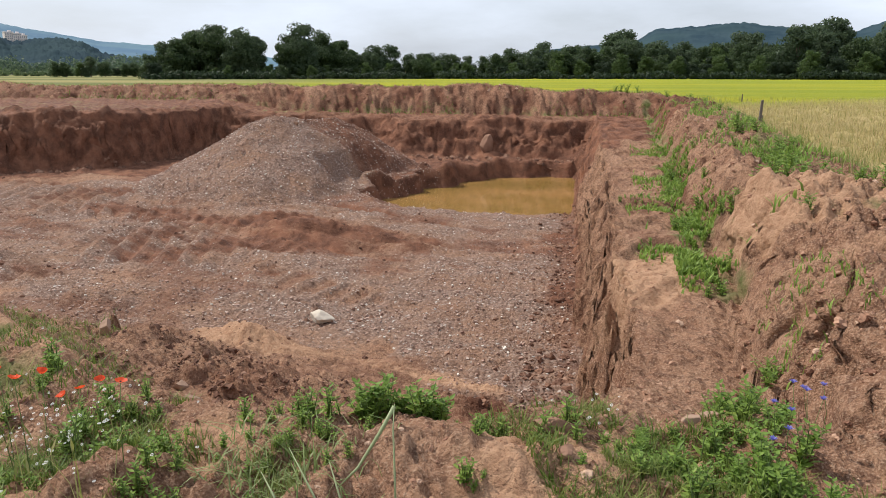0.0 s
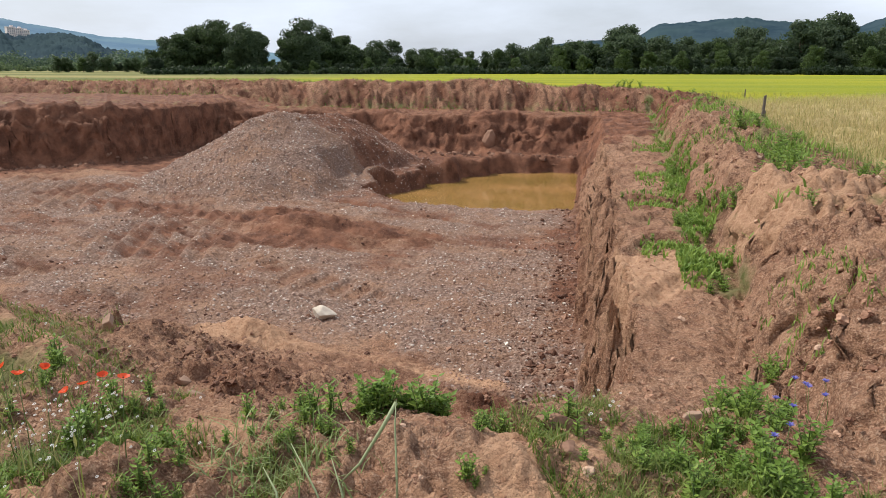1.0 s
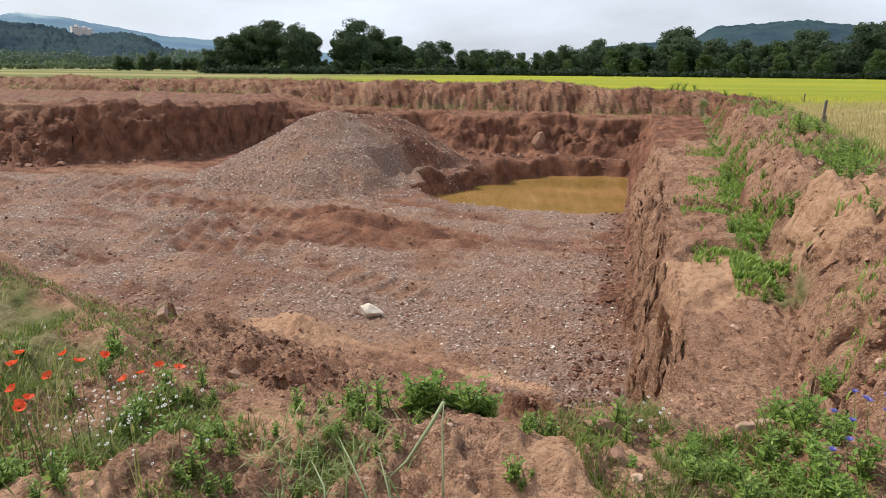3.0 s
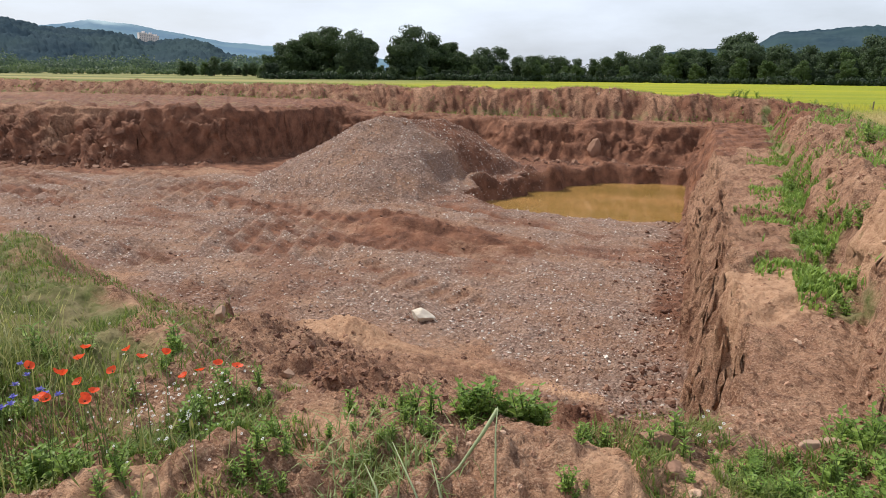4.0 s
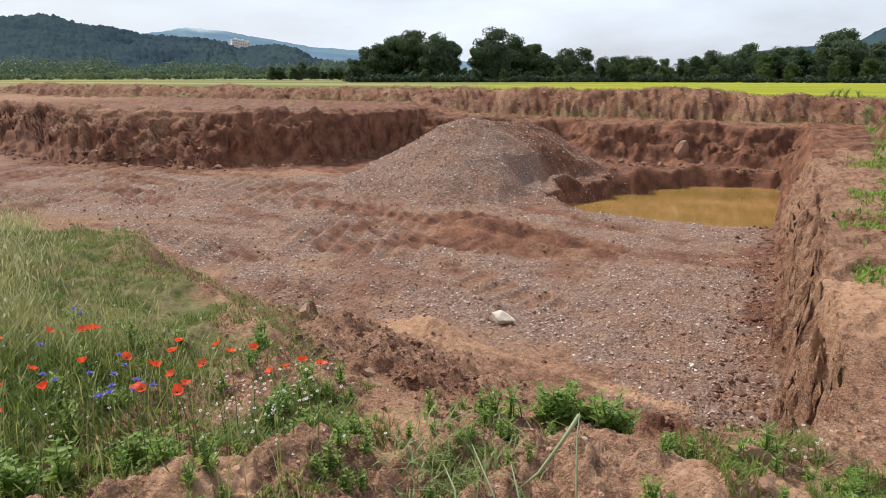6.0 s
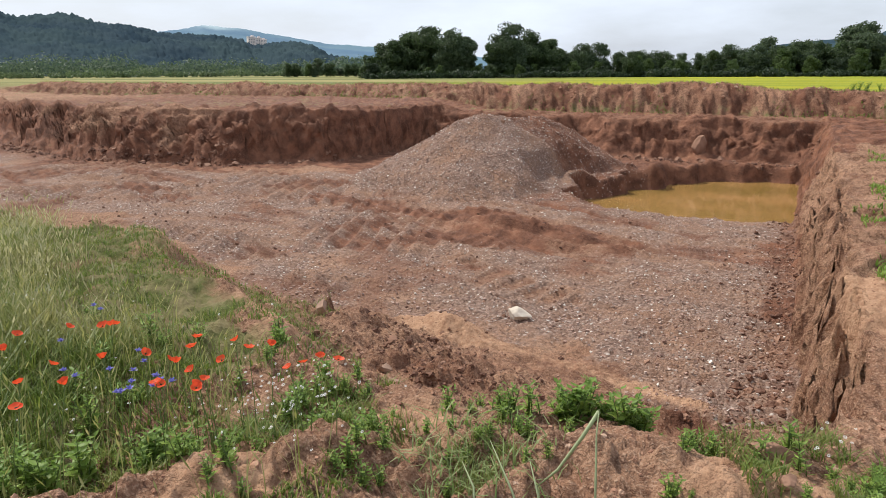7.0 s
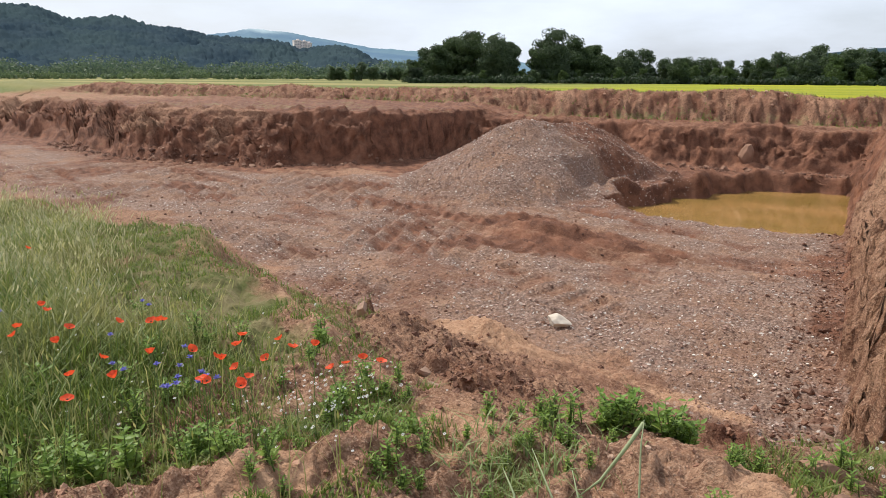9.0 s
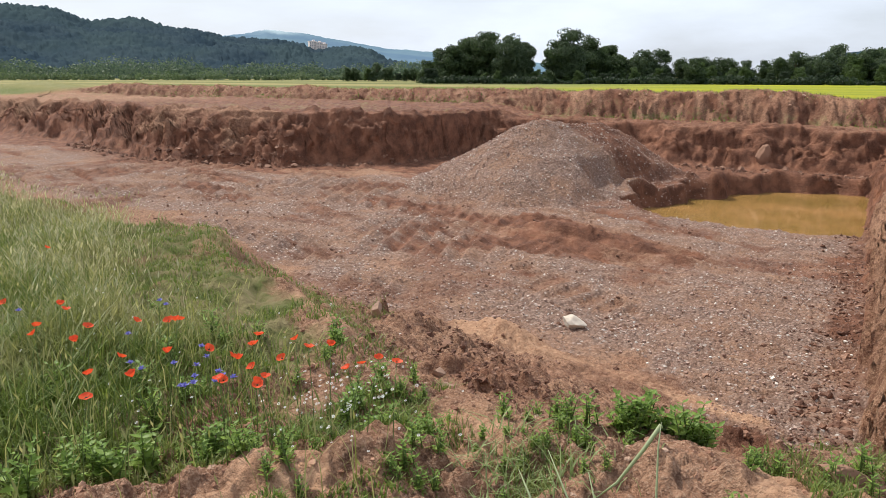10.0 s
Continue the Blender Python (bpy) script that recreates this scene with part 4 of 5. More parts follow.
# ---- loose stones, clods and rocks ----
def lump_template(level, seed, rough):
    bm = bmesh.new()
    if level == 0:
        bmesh.ops.create_cube(bm, size=1.3)
        bmesh.ops.triangulate(bm, faces=bm.faces)
    else:
        bmesh.ops.create_icosphere(bm, subdivisions=level, radius=1.0)
    r = random.Random(seed)
    for v in bm.verts:
        n = noise.noise(v.co * 1.7 + Vector((seed, 0, 0)))
        v.co *= 1 + rough * n + rough * 0.5 * r.uniform(-1, 1)
        v.co.z *= 0.75
    vs = np.array([v.co[:] for v in bm.verts])
    fs = np.array([[v.index for v in f.verts] for f in bm.faces])
    bm.free()
    return vs, fs


def scatter(name, label, category, xs, ys, size, material, level, seed, sink=0.3, rough=0.35):
    """Many loose lumps lying on the ground, joined into one object."""
    g = np.random.default_rng(seed)
    n = len(xs)
    zs = heights(xs, ys)
    allv, allf, base = [], [], 0
    shapes = [lump_template(level, seed + k, rough) for k in range(6)]
    pick = g.integers(0, 6, n)
    for k, (tv, tf) in enumerate(shapes):
        w = np.nonzero(pick == k)[0]
        if not len(w):
            continue
        a, s = g.uniform(0, 6.283, len(w)), size[w]
        st = g.uniform(0.7, 1.35, (len(w), 3))
        v = tv[None] * st[:, None] * s[:, None, None]
        c, q = np.cos(a)[:, None], np.sin(a)[:, None]
        tilt = g.uniform(-0.6, 0.6, len(w))[:, None]
        vy, vz = v[..., 1] * np.cos(tilt) - v[..., 2] * np.sin(tilt), v[..., 1] * np.sin(tilt) + v[..., 2] * np.cos(tilt)
        v = np.stack([v[..., 0] * c - vy * q + xs[w][:, None], v[..., 0] * q + vy * c + ys[w][:, None], vz + (zs[w] + s * (0.7 - sink * 2 * 0.7))[:, None]], -1)
        allv.append(v.reshape(-1, 3))
        allf.append((tf[None] + (np.arange(len(w)) * len(tv))[:, None, None]).reshape(-1, 3) + base)
        base += len(w) * len(tv)
    me = mesh_from(name, np.concatenate(allv).tolist(), np.concatenate(allf).tolist(), material, smooth=False)
    return tagged(new(name, me), label, category, kind="stuff")


def sizes(g, n, lo, hi, power=3.0):
    return lo + (hi - lo) * g.uniform(0, 1, n) ** power


g = np.random.default_rng(21)
# gravel over the floor: thick where the floor is clean, thin on the earth
n = 44000
y = 6.5 + 14.5 * g.uniform(0, 1, n) ** 1.25
x = -0.15 - g.uniform(0, 1, n) * (3.0 + y * 0.95)
m = relief(x, y)
keep = (m["gravel"] > 0.35 + 0.5 * g.uniform(0, 1, n)) & (m["z"] < -1.2) & (fbm(x * 0.9, y * 0.9, 3, 91) > g.uniform(-0.8, 0.5, n))
x, y = x[keep], y[keep]
scatter("gravel", "pale and brown pebbles strewn over the pit floor", "gravel", x, y, sizes(g, len(x), 0.005, 0.024, 4), M_PEBBLE, 0, 31)
# gravel on the heap
n = 13000
a, r = g.uniform(0, math.pi * 2, n), 4.8 * np.sqrt(g.uniform(0, 1, n))
x, y = -9.2 + r * np.cos(a), 22.0 + r * np.sin(a)
scatter("heap_gravel", "loose grey-brown gravel covering the heap", "gravel", x, y, sizes(g, n, 0.010, 0.032, 3.0), M_PEBBLE, 0, 32)
# clods on the slope, in two dumps
n = 900
x, y = np.concatenate([g.normal(-2.95, 0.6, n), g.normal(-4.7, 1.1, n)]), np.concatenate([g.normal(5.7, 0.5, n), g.normal(6.9, 0.6, n)])
y = y - 0.2 * (x + np.where(np.arange(2 * n) < n, 3.0, 4.6))
scatter("clods", "heaped damp clods of dug earth on the slope", "earth clods", x, y, sizes(g, 2 * n, 0.006, 0.03, 3.5), M_CLOD_DAMP, 2, 33, 0.6, 0.75)
n = 60
x, y = np.concatenate([g.normal(-2.9, 0.8, n), g.normal(-4.6, 1.0, n)]), np.concatenate([g.normal(5.2, 0.55, n), g.normal(6.8, 0.6, n)])
y = y - 0.2 * (x + np.where(np.arange(2 * n) < n, 2.9, 4.6))
scatter("large_clods", "larger crumbling clods of dug earth", "earth clods", x, y, sizes(g, 2 * n, 0.02, 0.06, 3), M_CLOD_DAMP, 2, 44, 0.6, 0.7)
# crumbs over the bare near ground and the banks
n = 4500
x, y = g.uniform(-3.2, 2.6, n), 1.3 + 3.4 * g.uniform(0, 1, n)
scatter("crumbs", "dry crumbs and clods of reddish earth", "earth clods", x, y, sizes(g, n, 0.003, 0.020, 5), M_CLOD, 2, 34, 0.5, 0.5)
n = 3000
y = 4.2 + 18 * g.uniform(0, 1, n) ** 1.6
x = bench_edge(y) + g.normal(0.75, 0.6, n)
scatter("bank_clods", "dry clods on the side bank of the pit", "earth clods", x, y, sizes(g, n, 0.005, 0.032, 5), M_CLOD, 2, 35, 0.5, 0.5)
n = 1800
y = 4.5 + 22 * g.uniform(0, 1, n) ** 1.4
x = np.where(g.uniform(0, 1, n) < 0.8, g.normal(0.34, 0.10, n), g.uniform(0.3, 1.1, n))
scatter("bench_clods", "small clods along the edge of the bench", "earth clods", x, y, sizes(g, n, 0.004, 0.016, 4.5), M_CLOD, 1, 36, 0.6, 0.5)
n = 1300
y = 6.5 + 13 * g.uniform(0, 1, n) ** 1.3
x = -0.2 - np.abs(g.normal(0.0, 0.45, n))
scatter("wall_foot_clods", "damp crumbs fallen at the foot of the wall", "earth clods", x, y, sizes(g, n, 0.008, 0.05, 4), M_CLOD_DAMP, 2, 37, 0.5, 0.6)
n = 2000
x = g.uniform(-34, -0.3, n)
y = line(FAR, x) - 1.25 - np.abs(g.normal(0.0, 0.45, n))
scatter("talus", "clods and lumps fallen below the far wall", "earth clods", x, y, sizes(g, n, 0.02, 0.11, 4), M_CLOD_DAMP, 1, 38, 0.5, 0.5)
n = 1600
x = g.uniform(-50, 3, n)
y = berm_line(x) + g.normal(1.4, 0.6, n)
scatter("berm_clods", "clods on the topsoil berm", "earth clods", x, y, sizes(g, n, 0.02, 0.09, 3.5), M_CLOD, 1, 39, 0.5, 0.5)
n = 2200
x = g.uniform(-22, -3, n)
y = g.uniform(8.5, 18, n)
scatter("floor_clods", "scattered brown clods between the vehicle tracks", "earth clods", x, y, sizes(g, n, 0.007, 0.042, 4.5), M_CLOD_DAMP, 1, 40, 0.45, 0.5)


def rock(name, x, y, size, material, label, seed, flat=0.7, turn=0.0, sink=0.25):
    """A single stone with broken faces, lying on the ground."""
    bm = bmesh.new()
    bmesh.ops.create_icosphere(bm, subdivisions=4, radius=1.0)
    r = random.Random(seed)
    planes = [(Vector((r.uniform(-1, 1), r.uniform(-1, 1), r.uniform(-0.6, 1))).normalized(), r.uniform(0.42, 0.72)) for _ in range(10)]
    for v in bm.verts:
        for nrm, d in planes:
            over = v.co.dot(nrm) - d
            if over > 0:
                v.co -= nrm * over * 0.92
        v.co *= 1 + 0.10 * noise.noise(v.co * 3 + Vector((seed, 3, 1))) + 0.025 * noise.noise(v.co * 9)
        v.co = Vector((v.co.x * size[0], v.co.y * size[1], v.co.z * size[2])) * 0.5
    me = bpy.data.meshes.new(name)
    bm.to_mesh(me)
    bm.free()
    me.materials.append(material)
    me.polygons.foreach_set("use_smooth", np.ones(len(me.polygons), bool))
    me.set_sharp_from_angle(angle=radians(32))
    ob = new(name, me)
    ob.matrix_basis = pose(x, y, height(x, y) + size[2] * (0.5 - sink) * 0.8, 0, 0, turn)
    return tagged(ob, label, "rock")


rock("white_boulder", -3.60, 9.36, (0.36, 0.26, 0.22), M_WHITE_ROCK, "pale cream boulder lying on the gravel floor", 5, turn=10, sink=0.12)
rock("brown_rock", -4.5, 6.1, (0.17, 0.15, 0.16), M_BROWN_ROCK, "angular brown rock on loose dug earth", 8, turn=30, sink=0.1)
rock("brown_rock", -3.3, 5.35, (0.14, 0.12, 0.10), M_BROWN_ROCK, "small brown stone among damp clods", 9)
rock("brown_rock", -2.95, 4.95, (0.16, 0.13, 0.09), M_BROWN_ROCK, "flat brown stone below the flower meadow", 10, turn=40)
rock("tan_stone", 0.44, 3.47, (0.15, 0.10, 0.07), M_BROWN_ROCK, "flat tan stone among green weeds", 11, turn=35)
rock("tan_stone", 0.54, 3.62, (0.14, 0.09, 0.07), M_BROWN_ROCK, "flat tan stone beside the bench", 12, turn=20)
rock("brown_rock", -0.16, 3.2, (0.22, 0.16, 0.12), M_CLAY, "cracked lump of earth on the near bank", 13)
rock("brown_rock", 0.08, 2.98, (0.08, 0.07, 0.06), M_BROWN_ROCK, "small dark stone beside a weed", 14)
rock("brown_rock", -0.56, 3.74, (0.15, 0.10, 0.06), M_BROWN_ROCK, "flat slab of crusted earth at the pit edge", 15, turn=-20)
rock("tan_stone", -0.09, 2.8, (0.09, 0.07, 0.06), M_CLAY, "small tan stone on the near bank", 16)
rock("tan_stone", -2.16, 1.93, (0.13, 0.09, 0.06), M_BROWN_ROCK, "flat tan stone on the mound by the meadow", 17, turn=15)
rock("earth_pillar", -4.35, 29.25, (0.60, 0.5, 1.1), M_CLAY, "upright lump of clay left against the far wall", 18)
for k, (x, y, s) in enumerate(((-4.05, 28.6, 0.40), (-3.5, 28.7, 0.36), (-4.9, 28.7, 0.42), (-3.0, 28.5, 0.32), (-5.6, 28.8, 0.32), (-6.4, 28.7, 0.28), (-19.2, 21.0, 0.4), (-18.3, 21.8, 0.4), (-20.2, 20.6, 0.45), (-8.9, 21.4, 0.22))):
    rock("brown_rock", x, y, (s, s * 0.8, s * 0.65), M_CLAY, "brown lump fallen below the wall of the pit" if k < 9 else "single larger stone on the gravel heap", 30 + k, turn=40 * k)


def fence_post(x, y, tall, lean, label):
    bm = bmesh.new()
    bmesh.ops.create_cone(bm, cap_ends=True, segments=10, radius1=0.036, radius2=0.030, depth=tall + 0.2, matrix=Matrix.Translation((0, 0, tall / 2 - 0.1)))
    for v in bm.verts:
        v.co.x += 0.006 * noise.noise(v.co * 9)
        if v.co.z > tall - 0.01:
            v.co.z += v.co.x * 0.5
    bmesh.ops.bevel(bm, geom=[e for e in bm.edges if all(v.co.z > tall - 0.05 for v in e.verts)], offset=0.006, segments=1, affect="EDGES")
    me = bpy.data.meshes.new("fence_post")
    bm.to_mesh(me)
    me.materials.append(M_WOOD)
    ob = new("fence_post", me)
    ob.matrix_basis = pose(x, y, height(x, y), lean, lean * 0.6, 0)
    return tagged(ob, label, "post", "fence posts in the dry grass")


fence_post(3.42, 17.9, 0.62, 3, "weathered dark wooden post in dry grass")
fence_post(3.62, 18.6, 0.32, -5, "short broken wooden post in dry grass")
fence_post(6.9, 40.5, 0.4, 2, "distant wooden post in dry grass")


# ---- grass and herbs ----
def blades(name, label, xs, ys, tall, material, seed, width=0.006, lean=0.35, head=0.0, head_w=0.0045, zs=None, category="grass"):
    """Curved grass blades, each a tapering bent strip; head: share of seed heads on them."""
    g = np.random.default_rng(seed)
    n = len(xs)
    zs = heights(xs, ys) if zs is None else zs
    a = g.uniform(0, 6.283, n)
    bend = tall * g.uniform(0.1, 1.0, n) * lean
    dx, dy = np.cos(a), np.sin(a)
    sx, sy = -dy, dx
    w = width * g.uniform(0.6, 1.5, n)
    P = []
    for t, ww, out, up in ((0, 1.0, 0, -0.02), (0.5, 0.85, 0.28, 0.56), (1.0, 0.0, 1.0, 0.98)):
        cx, cy, cz = xs + dx * bend * out, ys + dy * bend * out, zs + tall * up
        if ww:
            P += [np.stack([cx + sx * w * ww, cy + sy * w * ww, cz], 1), np.stack([cx - sx * w * ww, cy - sy * w * ww, cz], 1)]
        else:
            P.append(np.stack([cx, cy, cz], 1))
    v = np.stack(P, 1).reshape(-1, 3)
    o = np.arange(n)[:, None] * 5
    faces = (o + np.array([[0, 1, 3, 2]])).tolist() + (o + np.array([[2, 3, 4]])).tolist()
    if head:
        w_ = np.nonzero(g.uniform(0, 1, n) < head)[0]
        tip = v.reshape(n, 5, 3)[w_, 4]
        m = len(w_)
        l = g.uniform(0.025, 0.06, m) * 1.3
        dirs = np.stack([dx[w_] * 0.6, dy[w_] * 0.6, np.full(m, 0.8)], 1)
        sd = np.stack([sx[w_], sy[w_], np.zeros(m)], 1)
        q = np.stack([tip - dirs * l[:, None] * 0.2, tip + dirs * l[:, None] * 0.4 + sd * head_w, tip + dirs * l[:, None], tip + dirs * l[:, None] * 0.4 - sd * head_w], 1)
        b0 = len(v)
        v = np.concatenate([v, q.reshape(-1, 3)])
        faces += (b0 + np.arange(m)[:, None] * 4 + np.array([[0, 1, 2, 3]])).tolist()
    return tagged(new(name, mesh_from(name, v.tolist(), faces, material, smooth=False)), label, category, kind="stuff")


g = np.random.default_rng(77)


MEADOW = ((-70, 9), (-15, 5.8), (-7.2, 5.2), (-5.5, 4.2), (-4.0, 3.4), (-3.0, 3.05), (-2.2, 2.8), (-1, 2.7))


def meadow(n, near, power=1.5):
    """Places in the meadow west of the pit, thicker close by."""
    r = near + (15 - near) * g.uniform(0, 1, n) ** power
    a = np.radians(g.uniform(36, 84, n))
    x, y = -r * np.sin(a), 0.2 + r * np.cos(a)
    edge = line(MEADOW, x) + 0.35 * fbm(x * 0.9, y * 0.9, 3, 95)
    mound = bell(x, y, -2.2, 1.7, 0.5, 0.16, 42) + bell(x, y, -1.85, 2.3, 0.3, 0.14, 60)
    thin = ramp(edge - y, -0.1, 0.6) + 0.35 * vnoise(x * 2.2, y * 2.2, 94)
    keep = (thin > g.uniform(0, 1, n)) & (y < edge - 0.2 * ramp(-x, 2.2, 1.6)) & (x < -1.5) & (mound < 0.35) & (y > 0.9)
    return x[keep], y[keep]


x, y = meadow(105000, 2.0)
rr = np.hypot(x, y)
patchy = vnoise(x * 0.8, y * 0.8, 96)
tall = (0.10 + 0.13 * ramp(-x, 1.8, 3.2)) * g.uniform(0.35, 1.3, len(x)) * (0.7 + 0.55 * patchy) * (0.45 + 0.55 * ramp(line(MEADOW, x) - y, -0.2, 1.0))
blades("meadow_grass", "green meadow grass at the rim of the pit", x, y, tall, M_GRASS, 1, 0.003, 1.5)
x, y = meadow(26000, 2.4, 1.1)
far_ = ramp(np.hypot(x, y), 3.2, 5.5)
keep = g.uniform(0, 1, len(x)) < 0.12 + 0.7 * far_
x, y = x[keep], y[keep]
blades("seeding_grass", "pale seeding grass in the meadow", x, y, g.uniform(0.12, 0.36, len(x)), M_STRAW_GREEN, 2, 0.0018, 0.9, 0.9)
x, y = meadow(40000, 4.6, 0.7)
blades("dry_meadow_grass", "bleached dry grass at the meadow edge", x, y, g.uniform(0.12, 0.40, len(x)) * (0.75 + 0.4 * vnoise(x * 1.5, y * 1.5, 93)), M_SEED, 3, 0.0014, 1.1, 1.0, 0.006)
# thin turf on the slope below the meadow
n = 60000
x, y = g.uniform(-11, -2.0, n), g.uniform(3.0, 8.5, n)
m = fbm(x * 0.8, y * 0.8, 3, 97) + 0.8 * bell(x, y, -5.0, 5.4, 2.2, 0.6, -35) + 0.5 * bell(x, y, -9, 7.2, 3, 0.8, -20)
keep = (m > 0.28 - 0.5 * ramp(y, line(MEADOW, x) + 0.7, line(MEADOW, x))) & (y > line(MEADOW, x) - 0.4) & (y < line(LIP, x) + 2.3)
x, y = x[keep], y[keep]
blades("slope_grass", "sparse short grass on the slope", x, y, g.uniform(0.02, 0.07, len(x)), M_GRASS, 4, 0.0028, 1.6)
# dry grass in the field east of the bank
n = 80000
y = 6 + 44 * g.uniform(0, 1, n) ** 1.7
x = bench_edge(y) + 2.0 + g.uniform(0, 1, n) ** 1.3 * (4 + 0.42 * y)
keep = relief(x, y)["straw"] > 0.15 + 0.3 * g.uniform(0, 1, n)
x, y = x[keep], y[keep]
blades("dry_field_grass", "straw-coloured ripe grass beside the bank", x, y, g.uniform(0.08, 0.26, len(x)) * (0.8 + 0.4 * vnoise(x * 0.3, y * 0.3, 98)), M_STRAW, 5, 0.0035, 1.0, 0.7)
n = 9000
y = 6 + 40 * g.uniform(0, 1, n) ** 1.7
x = bench_edge(y) + 1.7 + g.uniform(0, 1, n) ** 1.6 * (3 + 0.3 * y)
blades("field_grass", "green grass mixed into the dry field", x, y, g.uniform(0.10, 0.28, n), M_STRAW_GREEN, 6, 0.005, 0.9)
# weedy strips: in the groove of the bench, across it, along the bank and below the berm
n = 30000
y = 6.0 + 27 * g.uniform(0, 1, n) ** 1.5
off = g.normal(0, 0.12, n)
x = bench_edge(y) - 0.04 + off
strip = vnoise(y * 0.9, y * 0, 99) + vnoise(y * 2.5, x * 2, 100)
keep = (strip > -0.15 + 2.5 * np.abs(off)) & (g.uniform(0, 1, n) < 0.7)
for yc, x0, x1 in ((7.5, 0.75, 1.0), (8.35, 0.45, 1.1), (11.2, 0.4, 1.2), (13.7, 0.6, 1.2), (18.5, 0.7, 1.4)):
    k = (g.uniform(0, 1, n) < 0.012)
    y, x = np.where(k, yc + g.normal(0, 0.022 * yc, n) - 0.3 * (x - x0), y), np.where(k, g.uniform(x0, x1, n), x)
    keep |= k
x, y = x[keep], y[keep]
blades("bench_weeds", "low green weeds growing in the groove of the bench", x, y, g.uniform(0.03, 0.10, len(x)), M_WEED, 7, 0.010, 1.2, category="weeds")
n = 26000
y = 7.2 + 28 * g.uniform(0, 1, n) ** 1.4
x = bench_edge(y) + 1.25 + g.normal(0, 0.48, n)
keep = (vnoise(x * 1.3, y * 0.7, 101) + 0.7 * vnoise(x * 3, y * 2, 102) > 0.3) & (g.uniform(0, 1, n) < 0.6)
x, y = x[keep], y[keep]
blades("bank_weeds", "green weeds and grass along the top of the bank", x, y, g.uniform(0.05, 0.16, len(x)), M_WEED, 8, 0.010, 1.1, category="weeds")
n = 5000
y = 4.0 + 14 * g.uniform(0, 1, n) ** 1.5
x = bench_edge(y) + g.uniform(0.02, 0.5, n)
keep = (vnoise(x * 2.0, y * 1.2, 103) > 0.4) & (g.uniform(0, 1, n) < 0.5)
x, y = x[keep], y[keep]
blades("bank_face_weeds", "thin weeds on the face of the bank", x, y, g.uniform(0.03, 0.08, len(x)), M_WEED, 9, 0.005, 1.2, category="weeds")
n = 5000
x = g.uniform(-45, 2, n)
y = berm_line(x) + g.normal(0.0, 0.25, n)
keep = (vnoise(x * 0.35, x * 0, 104) > 0.2) & (g.uniform(0, 1, n) < 0.3)
x, y = x[keep], y[keep]
blades("berm_foot_weeds", "green weeds along the foot of the berm", x, y, g.uniform(0.05, 0.14, len(x)), M_GRASS, 10, 0.02, 1.0, category="weeds")
n = 5200
x = g.uniform(-56, 3, n)
y = berm_line(x) + 1.55 + g.normal(0, 0.35, n)
blades("berm_grass", "dry grass fringe on the crest of the berm", x, y, g.uniform(0.04, 0.13, n), M_STRAW_GREEN, 11, 0.012, 0.9)
# low growth on the near bank
n = 36000
x, y = g.uniform(-2.6, 1.4, n), g.uniform(2.2, 3.9, n)
m = vnoise(x * 1.9, y * 1.9, 105) + 0.5 * vnoise(x * 5, y * 5, 106) + 0.55 * bell(x, y, -1.4, 2.8, 0.4, 0.35) + 0.9 * bell(x, y, -2.0, 2.75, 0.5, 0.2, -10) + 0.9 * bell(x, y, 0.45, 3.05, 0.5, 0.45, 30) - 0.5 * bell(x, y, -0.75, 2.75, 0.45, 0.35)
keep = m > 0.5
x, y = x[keep], y[keep]
blades("bank_grass", "tufts of green grass on the near bank", x, y, g.uniform(0.02, 0.075, len(x)), M_GRASS, 13, 0.0024, 1.8)
# a sheaf of long bleached blades drooping at the rim
n = 380
x, y = g.normal(-1.22, 0.17, n), g.normal(2.66, 0.17, n)
blades("drooping_grass", "long pale drooping grass at the near rim", x, y, g.uniform(0.04, 0.10, n), M_DROOP, 14, 0.003, 2.2)


def leaf_strip(length, width, fold, segs=3):
    """A pointed leaf along +x with a folded midrib: vertices and faces."""
    v, f = [(0, 0, 0)], []
    for i in range(1, segs):
        t = i / segs
        w = width * math.sin(math.pi * t ** 0.7) * 0.5
        z = fold * math.sin(t * 2.2) * length
        v += [(t * length, w, z + w * 0.35), (t * length, 0, z), (t * length, -w, z + w * 0.35)]
    v.append((length, 0, fold * math.sin(2.2) * length * 0.6))
    f += [(0, 2, 1), (0, 3, 2)]
    for i in range(segs - 2):
        o = 1 + 3 * i
        f += [(o, o + 1, o + 4, o + 3), (o + 1, o + 2, o + 5, o + 4)]
    o = 1 + 3 * (segs - 2)
    e = len(v) - 1
    f += [(o, o + 1, e), (o + 1, o + 2, e)]
    return v, f


